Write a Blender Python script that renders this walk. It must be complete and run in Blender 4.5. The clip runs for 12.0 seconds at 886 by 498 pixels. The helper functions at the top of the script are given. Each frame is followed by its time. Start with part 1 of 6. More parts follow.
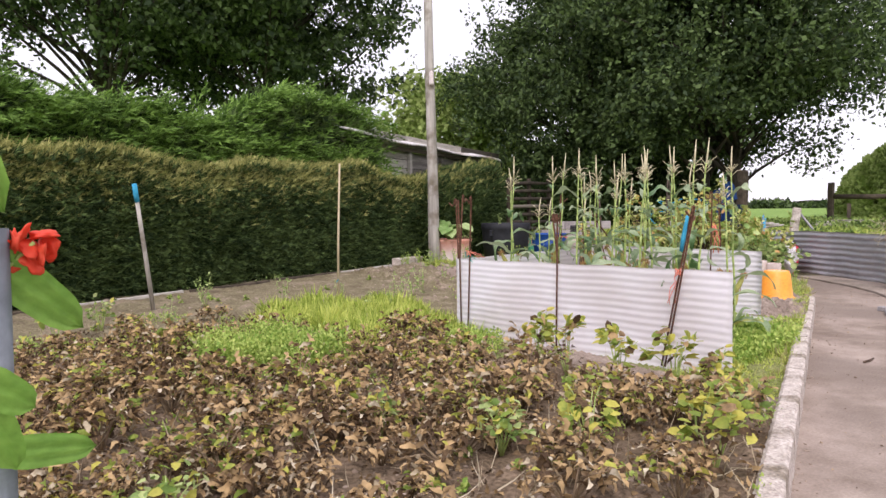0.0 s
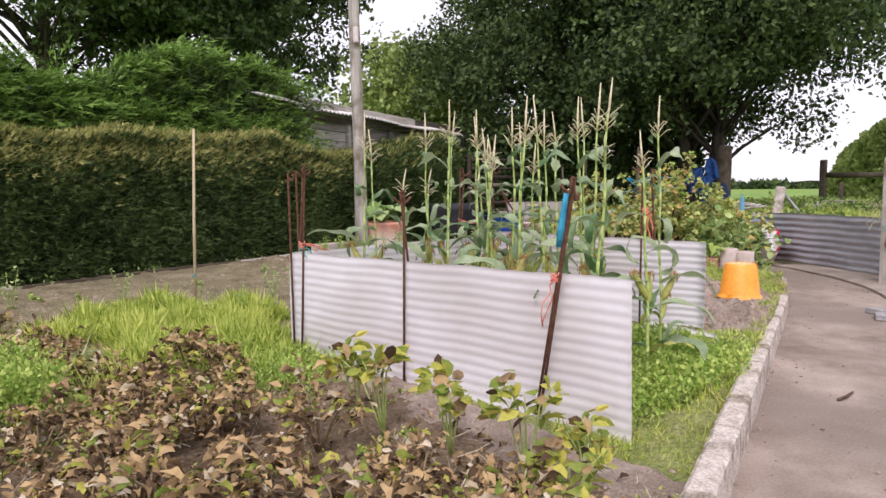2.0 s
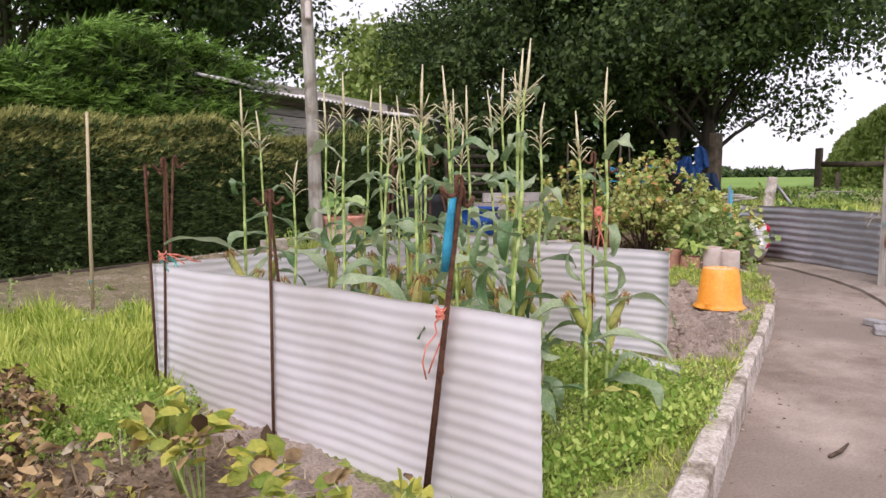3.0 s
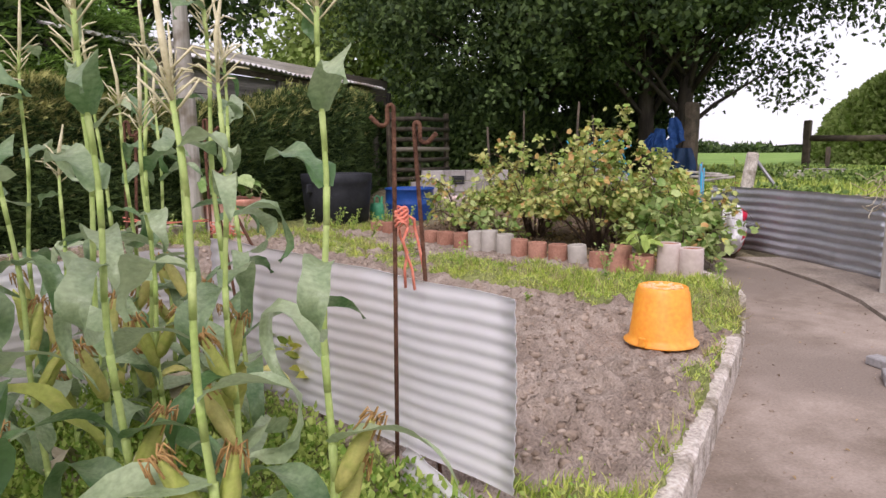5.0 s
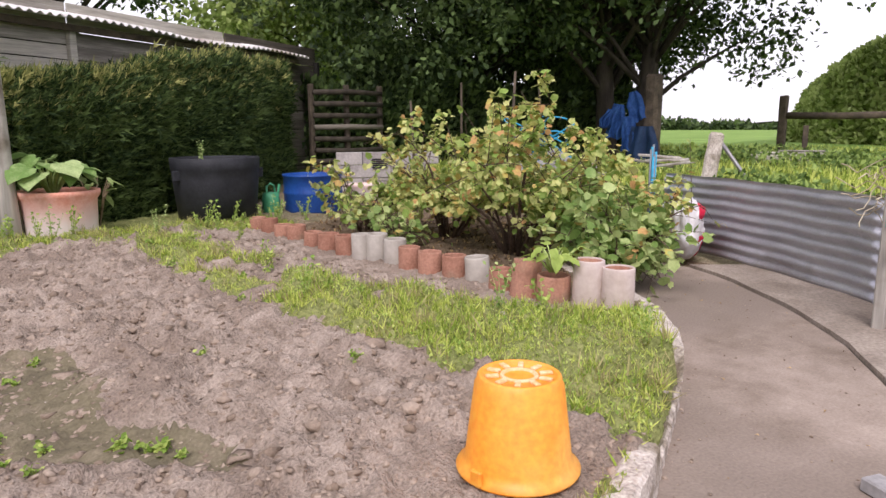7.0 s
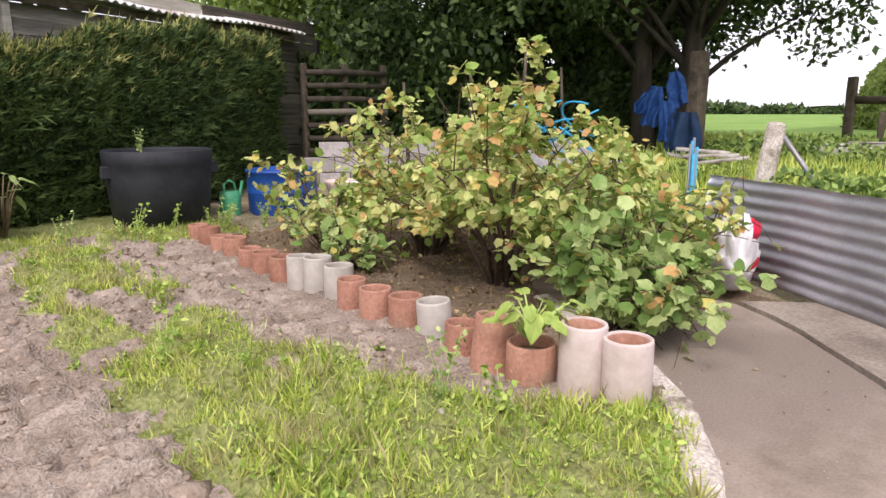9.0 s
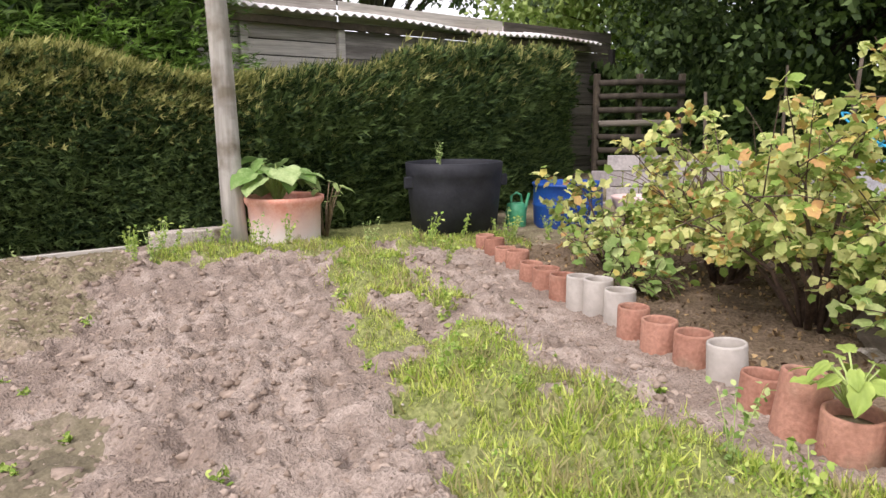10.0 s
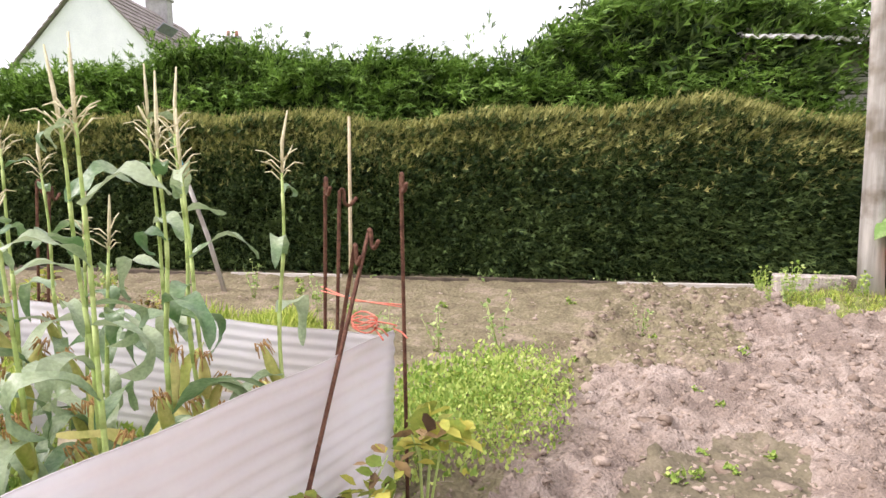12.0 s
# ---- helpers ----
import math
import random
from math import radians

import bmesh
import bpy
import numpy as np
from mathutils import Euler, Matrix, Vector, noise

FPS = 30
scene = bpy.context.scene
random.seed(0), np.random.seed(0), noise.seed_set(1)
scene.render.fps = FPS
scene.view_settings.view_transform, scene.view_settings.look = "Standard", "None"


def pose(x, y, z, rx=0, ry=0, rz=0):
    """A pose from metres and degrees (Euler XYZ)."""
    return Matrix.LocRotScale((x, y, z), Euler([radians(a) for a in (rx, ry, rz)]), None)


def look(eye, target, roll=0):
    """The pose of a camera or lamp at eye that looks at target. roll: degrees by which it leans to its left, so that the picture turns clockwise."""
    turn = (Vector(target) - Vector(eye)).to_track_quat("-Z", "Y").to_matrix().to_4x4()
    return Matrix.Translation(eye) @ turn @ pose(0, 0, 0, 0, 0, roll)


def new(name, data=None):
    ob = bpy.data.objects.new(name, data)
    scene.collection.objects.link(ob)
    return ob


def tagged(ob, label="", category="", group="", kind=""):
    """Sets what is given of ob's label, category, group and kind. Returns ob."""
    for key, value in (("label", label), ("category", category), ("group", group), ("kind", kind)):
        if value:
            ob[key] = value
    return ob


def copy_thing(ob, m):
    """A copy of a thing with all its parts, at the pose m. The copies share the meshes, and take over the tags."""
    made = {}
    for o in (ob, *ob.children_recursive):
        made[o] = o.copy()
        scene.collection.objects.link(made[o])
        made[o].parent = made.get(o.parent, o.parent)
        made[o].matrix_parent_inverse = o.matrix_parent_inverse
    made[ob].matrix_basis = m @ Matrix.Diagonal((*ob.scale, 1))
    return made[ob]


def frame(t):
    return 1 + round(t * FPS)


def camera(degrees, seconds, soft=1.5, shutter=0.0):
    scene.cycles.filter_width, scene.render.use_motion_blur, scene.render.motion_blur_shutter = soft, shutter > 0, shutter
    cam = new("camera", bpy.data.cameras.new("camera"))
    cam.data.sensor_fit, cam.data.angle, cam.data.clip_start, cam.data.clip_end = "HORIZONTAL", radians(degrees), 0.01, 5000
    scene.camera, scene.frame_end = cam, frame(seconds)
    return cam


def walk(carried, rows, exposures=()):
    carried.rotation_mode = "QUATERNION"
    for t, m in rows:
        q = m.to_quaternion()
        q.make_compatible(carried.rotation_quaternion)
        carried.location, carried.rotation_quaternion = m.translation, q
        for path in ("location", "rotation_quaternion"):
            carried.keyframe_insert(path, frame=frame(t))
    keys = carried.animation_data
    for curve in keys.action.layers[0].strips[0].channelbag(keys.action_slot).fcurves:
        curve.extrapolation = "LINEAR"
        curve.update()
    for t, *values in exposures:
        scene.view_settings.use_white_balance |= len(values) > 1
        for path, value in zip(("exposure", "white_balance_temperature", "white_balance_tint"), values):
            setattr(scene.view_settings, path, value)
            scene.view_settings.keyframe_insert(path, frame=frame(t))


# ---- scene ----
cam = camera(66.5, 12.0)
METRES, EYE, TILT, LEAN, TURN = 10.9, 1.25, 0.0, 0.0, -41.8
ROWS = [
    (0.0, 0.0, 0.0, 0.0, -0.03, -3.37, 0.57),
    (0.5, 0.0269, 0.0369, -0.0033, -0.22, -3.41, 0.55),
    (1.0, 0.0555, 0.0778, -0.0008, -0.37, -3.9, 0.52),
    (1.5, 0.0894, 0.1219, -0.0018, -0.45, -4.44, 0.59),
    (2.0, 0.1167, 0.167, -0.0045, -0.13, -5.01, 0.54),
    (2.5, 0.1429, 0.2123, -0.0023, -0.2, -5.56, 0.47),
    (4.5, 0.2509, 0.3963, 0.0023, -1.09, -7.58, 0.48),
    (5.0, 0.2748, 0.4442, -0.0009, -1.3, -8.15, 0.39),
    (5.5, 0.2986, 0.4887, 0.0027, -1.78, -8.67, 0.37),
    (6.0, 0.3266, 0.5335, 0.0023, -2.32, -9.07, 0.35),
    (6.5, 0.3517, 0.5754, 0.0001, -2.6, -9.57, 0.29),
    (7.0, 0.3771, 0.6167, 0.0023, -2.87, -10.12, 0.26),
    (9.0, 0.4386, 0.7731, 0.0062, 0.55, -11.49, 0.08),
    (9.5, 0.4384, 0.7883, 0.0086, 11.52, -11.22, 0.45),
    (10.0, 0.4341, 0.7882, 0.012, 24.32, -10.7, 0.58),
    (10.5, 0.4249, 0.7782, 0.0147, 35.96, -9.87, 0.59),
    (11.0, 0.4165, 0.7607, 0.0161, 48.34, -8.88, 0.52),
    (11.5, 0.4095, 0.7363, 0.017, 58.92, -7.97, 0.56),
    (12.0, 0.4048, 0.7109, 0.0188, 68.46, -7.05, 0.48),
]
walk(cam, [(t, pose(0, 0, EYE, TILT, LEAN, TURN) @ pose(METRES * x, METRES * y, METRES * z, 90 + pitch, roll, yaw)) for t, x, y, z, yaw, pitch, roll in ROWS],
     [(0, 0.34, 6300, 20), (2.5, 0.23, 6300, 20), (5, 0.18, 6300, 20), (7, 0.33, 6350, 19), (9.5, 0.62, 6400, 17), (11, 0.8, 6400, 18), (11.5, 0.96, 6400, 18), (12, 0.99, 6400, 19)])

# ---- world and sun: bright overcast ----
world = bpy.data.worlds.new("overcast_sky")
scene.world = world
world.use_nodes = True
wn, wl = world.node_tree.nodes, world.node_tree.links
wn.clear()
sky = wn.new("ShaderNodeTexSky")
sky.sky_type, sky.sun_disc = "NISHITA", False
sky.sun_elevation, sky.sun_rotation = radians(48), radians(235)
cloud = wn.new("ShaderNodeTexNoise")
cloud.inputs["Scale"].default_value = 1.6
cloud.inputs["Detail"].default_value = 5
cramp = wn.new("ShaderNodeValToRGB")
cramp.color_ramp.elements[0].position, cramp.color_ramp.elements[0].color = 0.3, (8.6, 8.5, 9.0, 1)
cramp.color_ramp.elements[1].position, cramp.color_ramp.elements[1].color = 0.7, (10.5, 10.2, 10.4, 1)
wmix = wn.new("ShaderNodeMixRGB")
wmix.inputs[0].default_value = 0.85
bg = wn.new("ShaderNodeBackground")
bg.inputs["Strength"].default_value = 0.105
wout = wn.new("ShaderNodeOutputWorld")
wl.new(cloud.outputs["Fac"], cramp.inputs[0])
wl.new(sky.outputs[0], wmix.inputs[1])
wl.new(cramp.outputs[0], wmix.inputs[2])
wl.new(wmix.outputs[0], bg.inputs[0])
wl.new(bg.outputs[0], wout.inputs[0])
sun = new("sun", bpy.data.lights.new("sun", "SUN"))
sun.data.energy, sun.data.angle, sun.data.color = 1.9, radians(22), (1.0, 0.95, 0.88)
sun.matrix_world = look((0, 0, 20), (14.5, 10.2, 0))

# ---- materials ----
rng = np.random.default_rng(7)


def mat(name, a, b, scale=8.0, rough=0.85, bump=0.3, bscale=None, metal=0.0, island=False, trans=0.0, obj=False, stain=None,
        stretch=(1, 1, 1), spec=0.3, c=None, bdist=0.01, fine_mix=0.35, crisp=0.0):
    """Noise between colours a and b, with fine relief; c: a third colour in patches; crisp: contrast of the grain."""
    m = bpy.data.materials.new(name)
    m.use_nodes = True
    n, l = m.node_tree.nodes, m.node_tree.links
    p = n["Principled BSDF"]
    tc = n.new("ShaderNodeTexCoord")
    mp = n.new("ShaderNodeMapping")
    mp.inputs["Scale"].default_value = stretch
    l.new(tc.outputs["Object"], mp.inputs[0])
    big = n.new("ShaderNodeTexNoise")
    big.inputs["Scale"].default_value, big.inputs["Detail"].default_value, big.inputs["Roughness"].default_value = scale, 6, 0.65
    l.new(mp.outputs[0], big.inputs["Vector"])
    ramp = n.new("ShaderNodeValToRGB")
    e = ramp.color_ramp.elements
    e[0].position, e[0].color = 0.32, (*a, 1)
    e[1].position, e[1].color = 0.68, (*b, 1)
    if c:
        k = e.new(0.5)
        k.color = (*c, 1)
    fac = big.outputs["Fac"]
    if island or obj:
        src = n.new("ShaderNodeNewGeometry").outputs["Random Per Island"] if island else n.new("ShaderNodeObjectInfo").outputs["Random"]
        mx = n.new("ShaderNodeMath")
        mx.operation = "MULTIPLY_ADD"
        mx.inputs[1].default_value = 0.6 if island else 0.35
        l.new(src, mx.inputs[0])
        ad = n.new("ShaderNodeMath")
        ad.operation = "ADD"
        ad.inputs[1].default_value = -0.3 if island else -0.17
        l.new(fac, ad.inputs[0])
        l.new(ad.outputs[0], mx.inputs[2])
        fac = mx.outputs[0]
    l.new(fac, ramp.inputs[0])
    col = ramp.outputs[0]
    fine = n.new("ShaderNodeTexNoise")
    fine.inputs["Scale"].default_value, fine.inputs["Detail"].default_value = bscale or scale * 7, 5
    l.new(mp.outputs[0], fine.inputs["Vector"])
    if stain:
        sn = n.new("ShaderNodeTexNoise")
        sn.inputs["Scale"].default_value, sn.inputs["Detail"].default_value = scale * 0.35, 7
        l.new(tc.outputs["Object"], sn.inputs["Vector"])
        sr = n.new("ShaderNodeValToRGB")
        sr.color_ramp.elements[0].position, sr.color_ramp.elements[1].position = 0.5, 0.62
        l.new(sn.outputs["Fac"], sr.inputs[0])
        sm = n.new("ShaderNodeMixRGB")
        sm.inputs[2].default_value = (*stain, 1)
        l.new(sr.outputs[0], sm.inputs[0])
        l.new(col, sm.inputs[1])
        col = sm.outputs[0]
    gm = n.new("ShaderNodeMixRGB")
    gm.blend_type, gm.inputs[0].default_value = "OVERLAY", fine_mix
    l.new(col, gm.inputs[1])
    grain = fine.outputs["Fac"]
    if crisp:
        mr = n.new("ShaderNodeMapRange")
        mr.inputs["From Min"].default_value, mr.inputs["From Max"].default_value = 0.5 - 0.5 / (1 + crisp), 0.5 + 0.5 / (1 + crisp)
        l.new(grain, mr.inputs["Value"])
        grain = mr.outputs["Result"]
    l.new(grain, gm.inputs[2])
    col = gm.outputs[0]
    l.new(col, p.inputs["Base Color"])
    p.inputs["Roughness"].default_value, p.inputs["Metallic"].default_value = rough, metal
    p.inputs["Specular IOR Level"].default_value = spec
    if bump:
        bp = n.new("ShaderNodeBump")
        bp.inputs["Strength"].default_value, bp.inputs["Distance"].default_value = bump, bdist
        l.new(fine.outputs["Fac"], bp.inputs["Height"])
        l.new(bp.outputs[0], p.inputs["Normal"])
    if trans:
        tr = n.new("ShaderNodeBsdfTranslucent")
        l.new(col, tr.inputs[0])
        ms = n.new("ShaderNodeMixShader")
        ms.inputs[0].default_value = trans
        l.new(p.outputs[0], ms.inputs[1])
        l.new(tr.outputs[0], ms.inputs[2])
        l.new(ms.outputs[0], n["Material Output"].inputs["Surface"])
    return m


M = {
    "soil": mat("dry_soil", (0.24, 0.185, 0.145), (0.5, 0.41, 0.345), 5, 0.97, 1.0, 70, c=(0.39, 0.315, 0.26), stain=(0.3, 0.235, 0.19), spec=0.1, bdist=0.025, fine_mix=0.45, crisp=0.35),
    "darksoil": mat("dark_soil", (0.13, 0.095, 0.06), (0.27, 0.2, 0.14), 4, 0.97, 1.0, 38, spec=0.1, bdist=0.03, fine_mix=0.6, crisp=0.7),
    "dampsoil": mat("damp_olive_soil", (0.13, 0.11, 0.075), (0.26, 0.215, 0.155), 4, 0.93, 0.5, 60, c=(0.18, 0.155, 0.1), spec=0.15, bdist=0.015, fine_mix=0.35, crisp=0.5),
    "mossy": mat("weedy_soil", (0.17, 0.135, 0.09), (0.33, 0.265, 0.195), 3, 0.97, 1.0, 40, c=(0.23, 0.2, 0.12), spec=0.1, bdist=0.025, fine_mix=0.5, crisp=0.5),
    "turf": mat("turf_soil", (0.18, 0.21, 0.065), (0.31, 0.32, 0.13), 5, 0.97, 1.0, 40, spec=0.1, bdist=0.03, fine_mix=0.9),
    "field": mat("field_green", (0.14, 0.24, 0.05), (0.24, 0.36, 0.09), 0.3, 0.95, 0.6, 12, stretch=(1, 1, 1), spec=0.1),
    "concrete": mat("worn_concrete", (0.2, 0.155, 0.12), (0.43, 0.35, 0.295), 1.5, 0.9, 0.6, 60, stain=(0.25, 0.2, 0.165), fine_mix=0.22, crisp=0.4),
    "apron": mat("rough_pale_concrete", (0.24, 0.195, 0.16), (0.42, 0.355, 0.3), 1.8, 0.92, 0.9, 40, stain=(0.2, 0.16, 0.13), fine_mix=0.35, crisp=0.6),
    "kerb": mat("kerb_concrete", (0.4, 0.34, 0.29), (0.7, 0.63, 0.57), 9, 0.92, 1.0, 60, stain=(0.22, 0.18, 0.13), fine_mix=0.45, crisp=1.0),
    "clod": mat("soil_clods", (0.25, 0.19, 0.145), (0.42, 0.335, 0.27), 12, 0.97, 0.8, 60, island=True, spec=0.1),
    "stone": mat("pale_stones", (0.35, 0.3, 0.27), (0.62, 0.56, 0.5), 30, 0.8, 0.4, island=True),
    "hedge": mat("conifer_green", (0.015, 0.034, 0.009), (0.105, 0.155, 0.045), 2, 0.7, 0, island=True, trans=0.2, spec=0.2),
    "hedgetip": mat("olive_tips", (0.19, 0.21, 0.06), (0.46, 0.44, 0.16), 2, 0.75, 0, island=True, trans=0.25, spec=0.2),
    "ley": mat("feathery_conifer_green", (0.07, 0.14, 0.02), (0.25, 0.41, 0.08), 1.2, 0.65, 0, island=True, trans=0.25, spec=0.25),
    # near-black: shade between leaves, put into the colour
    "core": mat("foliage_shade_black", (0.012, 0.018, 0.007), (0.03, 0.035, 0.014), 5, 0.95, 0.6, 30, spec=0.05),
    "treeleaf": mat("tree_leaves", (0.03, 0.055, 0.018), (0.12, 0.18, 0.055), 0.8, 0.6, 0, island=True, trans=0.25, spec=0.3),
    "treeleaf_light": mat("ash_leaves", (0.2, 0.28, 0.06), (0.46, 0.55, 0.19), 0.8, 0.6, 0, island=True, trans=0.35, spec=0.3),
    "bark": mat("bark", (0.025, 0.02, 0.016), (0.08, 0.065, 0.05), 5, 0.9, 1.0, 30, stretch=(1, 1, 0.25)),
    "twig": mat("currant_twigs", (0.06, 0.04, 0.03), (0.15, 0.1, 0.07), 20, 0.85, 0.5),
    "currant": mat("currant_leaves", (0.26, 0.38, 0.08), (0.68, 0.68, 0.27), 4, 0.6, 0.2, 60, island=True, trans=0.3),
    "currant_y": mat("yellowed_leaves", (0.6, 0.52, 0.14), (0.62, 0.36, 0.15), 6, 0.65, 0.2, 60, island=True, trans=0.3),
    "lush": mat("lush_leaves", (0.2, 0.32, 0.08), (0.52, 0.61, 0.25), 4, 0.55, 0.2, 60, island=True, trans=0.3),
    "grass": mat("grass_blades", (0.27, 0.38, 0.05), (0.7, 0.75, 0.2), 2, 0.7, 0, island=True, trans=0.3),
    "drygrass": mat("dry_grass", (0.32, 0.3, 0.12), (0.5, 0.44, 0.22), 2, 0.8, 0, island=True, trans=0.3),
    "weed": mat("bright_weed_leaves", (0.23, 0.37, 0.06), (0.56, 0.66, 0.18), 3, 0.6, 0, island=True, trans=0.3),
    "dead": mat("withered_leaves", (0.09, 0.055, 0.03), (0.52, 0.36, 0.18), 6, 0.85, 0, island=True, trans=0.15),
    "deadstem": mat("withered_stems", (0.16, 0.11, 0.07), (0.33, 0.25, 0.15), 10, 0.85, 0.3),
    "potato": mat("yellowing_potato_leaves", (0.24, 0.33, 0.06), (0.62, 0.58, 0.12), 6, 0.65, 0.2, 60, island=True, trans=0.35),
    "cornleaf": mat("corn_leaves", (0.1, 0.2, 0.07), (0.42, 0.5, 0.3), 5, 0.3, 0.3, 80, obj=True, trans=0.3, spec=0.55),
    "cornstalk": mat("corn_stalks", (0.3, 0.42, 0.1), (0.52, 0.6, 0.24), 8, 0.5, 0.2),
    "husk": mat("corn_husks", (0.36, 0.4, 0.09), (0.6, 0.54, 0.19), 14, 0.6, 0.3, 60, obj=True, trans=0.1),
    "tassel": mat("corn_tassels", (0.5, 0.44, 0.25), (0.82, 0.74, 0.52), 30, 0.8, 0.2),
    "silk": mat("corn_silk", (0.3, 0.16, 0.06), (0.6, 0.38, 0.15), 30, 0.8, 0.2),
    "plastic": mat("milky_corrugated_plastic", (0.93, 0.91, 0.94), (0.97, 0.95, 0.98), 2.5, 0.35, 0.1, 60, trans=0.45, spec=0.5, stain=(0.86, 0.82, 0.83), fine_mix=0.12),
    "galv": mat("galvanised_iron", (0.38, 0.38, 0.42), (0.55, 0.55, 0.59), 2.0, 0.42, 0.2, 60, metal=0.6, stain=(0.22, 0.2, 0.2), stretch=(1, 1, 3)),
    "rust": mat("rusty_steel", (0.09, 0.04, 0.028), (0.22, 0.11, 0.07), 30, 0.9, 0.8, 120, metal=0.3),
    "greywood": mat("weathered_wood", (0.28, 0.26, 0.23), (0.56, 0.52, 0.47), 6, 0.9, 0.8, 30, stretch=(1, 1, 0.08), stain=(0.2, 0.17, 0.13)),
    "boards": mat("weathered_boards", (0.2, 0.18, 0.16), (0.6, 0.56, 0.5), 4, 0.92, 0.8, 25, stretch=(0.15, 0.15, 2.5), obj=True),
    "cane": mat("pale_cane", (0.45, 0.36, 0.22), (0.6, 0.5, 0.34), 10, 0.7, 0.3),
    "darkwood": mat("dark_wood", (0.05, 0.04, 0.03), (0.14, 0.11, 0.08), 5, 0.9, 0.8, 30),
    "orange": mat("orange_plastic", (0.88, 0.31, 0.025), (0.95, 0.41, 0.05), 6, 0.45, 0.1, 40, stain=(0.9, 0.42, 0.08), spec=0.5),
    "wornorange": mat("scuffed_orange_plastic", (0.8, 0.42, 0.15), (0.88, 0.66, 0.42), 14, 0.6, 0.2),
    "black": mat("black_plastic", (0.012, 0.013, 0.017), (0.03, 0.031, 0.038), 4, 0.68, 0.3, 30, spec=0.4),
    "blue": mat("blue_plastic", (0.01, 0.05, 0.24), (0.02, 0.09, 0.36), 4, 0.45, 0.1, 30, spec=0.4),
    "netblue": mat("faded_blue_netting", (0.008, 0.04, 0.17), (0.03, 0.1, 0.3), 12, 0.7, 0.6, 60),
    "teal": mat("teal_plastic", (0.05, 0.4, 0.35), (0.1, 0.5, 0.45), 8, 0.5, 0.1),
    "green": mat("green_plastic", (0.05, 0.3, 0.14), (0.1, 0.42, 0.22), 5, 0.45, 0.1, 30, spec=0.5),
    "whitepot": mat("chalky_white", (0.62, 0.52, 0.5), (0.8, 0.72, 0.7), 5, 0.7, 0.3),
    "terra": mat("terracotta", (0.3, 0.14, 0.095), (0.46, 0.24, 0.17), 6, 0.85, 0.5, 50, obj=True, stain=(0.3, 0.2, 0.14)),
    "palepipe": mat("limewashed_clay", (0.5, 0.4, 0.36), (0.68, 0.58, 0.55), 5, 0.85, 0.25, 30, stain=(0.46, 0.33, 0.29), fine_mix=0.12),
    "greypipe": mat("grey_clay", (0.38, 0.34, 0.3), (0.54, 0.5, 0.45), 5, 0.85, 0.25, 30, fine_mix=0.12),
    "pinktwine": mat("orange_pink_twine", (0.8, 0.2, 0.13), (0.9, 0.36, 0.27), 40, 0.8, 0.3),
    "bluetwine": mat("blue_rope", (0.03, 0.28, 0.5), (0.06, 0.42, 0.62), 40, 0.7, 0.3),
    "rhubarb": mat("rhubarb_leaves", (0.2, 0.34, 0.09), (0.5, 0.62, 0.28), 9, 0.5, 0.6, 50, obj=True, trans=0.3),
    "flower": mat("scarlet_petals", (0.8, 0.05, 0.02), (0.9, 0.12, 0.06), 20, 0.5, 0.1, trans=0.2),
    "bean": mat("bean_leaves", (0.16, 0.35, 0.05), (0.34, 0.54, 0.11), 8, 0.5, 0.3, 60, trans=0.35),
    "steel": mat("scaffold_steel", (0.18, 0.2, 0.22), (0.28, 0.3, 0.33), 6, 0.6, 0.2, 60, metal=0.5),
    "roof": mat("roof_sheet", (0.72, 0.67, 0.66), (0.9, 0.86, 0.86), 1.5, 0.6, 0.2, 40, metal=0.1, stain=(0.42, 0.34, 0.3)),
    "tile": mat("roof_tiles", (0.2, 0.17, 0.155), (0.31, 0.27, 0.25), 3, 0.9, 0.6, 20, stretch=(1, 1, 1)),
    "render": mat("white_render", (0.72, 0.72, 0.76), (0.82, 0.82, 0.85), 1, 0.9, 0.2, 20),
    "cream": mat("cream_blocks", (0.5, 0.45, 0.42), (0.64, 0.6, 0.57), 3, 0.9, 0.5, 30, obj=True),
    "slate": mat("grey_slab", (0.28, 0.27, 0.27), (0.42, 0.4, 0.4), 5, 0.9, 0.5),
    "baggy": mat("white_sack", (0.7, 0.68, 0.7), (0.85, 0.83, 0.84), 4, 0.5, 0.2),
    "redbag": mat("red_print", (0.6, 0.01, 0.04), (0.7, 0.03, 0.08), 4, 0.5, 0.2),
    "straw": mat("dry_stalks", (0.38, 0.31, 0.2), (0.6, 0.52, 0.38), 8, 0.85, 0.2, island=True),
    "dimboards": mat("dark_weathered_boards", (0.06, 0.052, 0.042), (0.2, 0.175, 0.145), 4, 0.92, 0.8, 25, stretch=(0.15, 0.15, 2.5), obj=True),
    "dingy": mat("dingy_blocks", (0.3, 0.27, 0.26), (0.48, 0.44, 0.42), 3, 0.9, 0.5, 30, obj=True),
    "weedy": mat("rank_weeds", (0.1, 0.17, 0.04), (0.36, 0.48, 0.13), 2, 0.65, 0, island=True, trans=0.25),
    # near-black that stands for the shade inside the shed
    "dark": mat("shed_shade_black", (0.012, 0.011, 0.01), (0.03, 0.027, 0.024), 2, 0.95, 0.4),
}


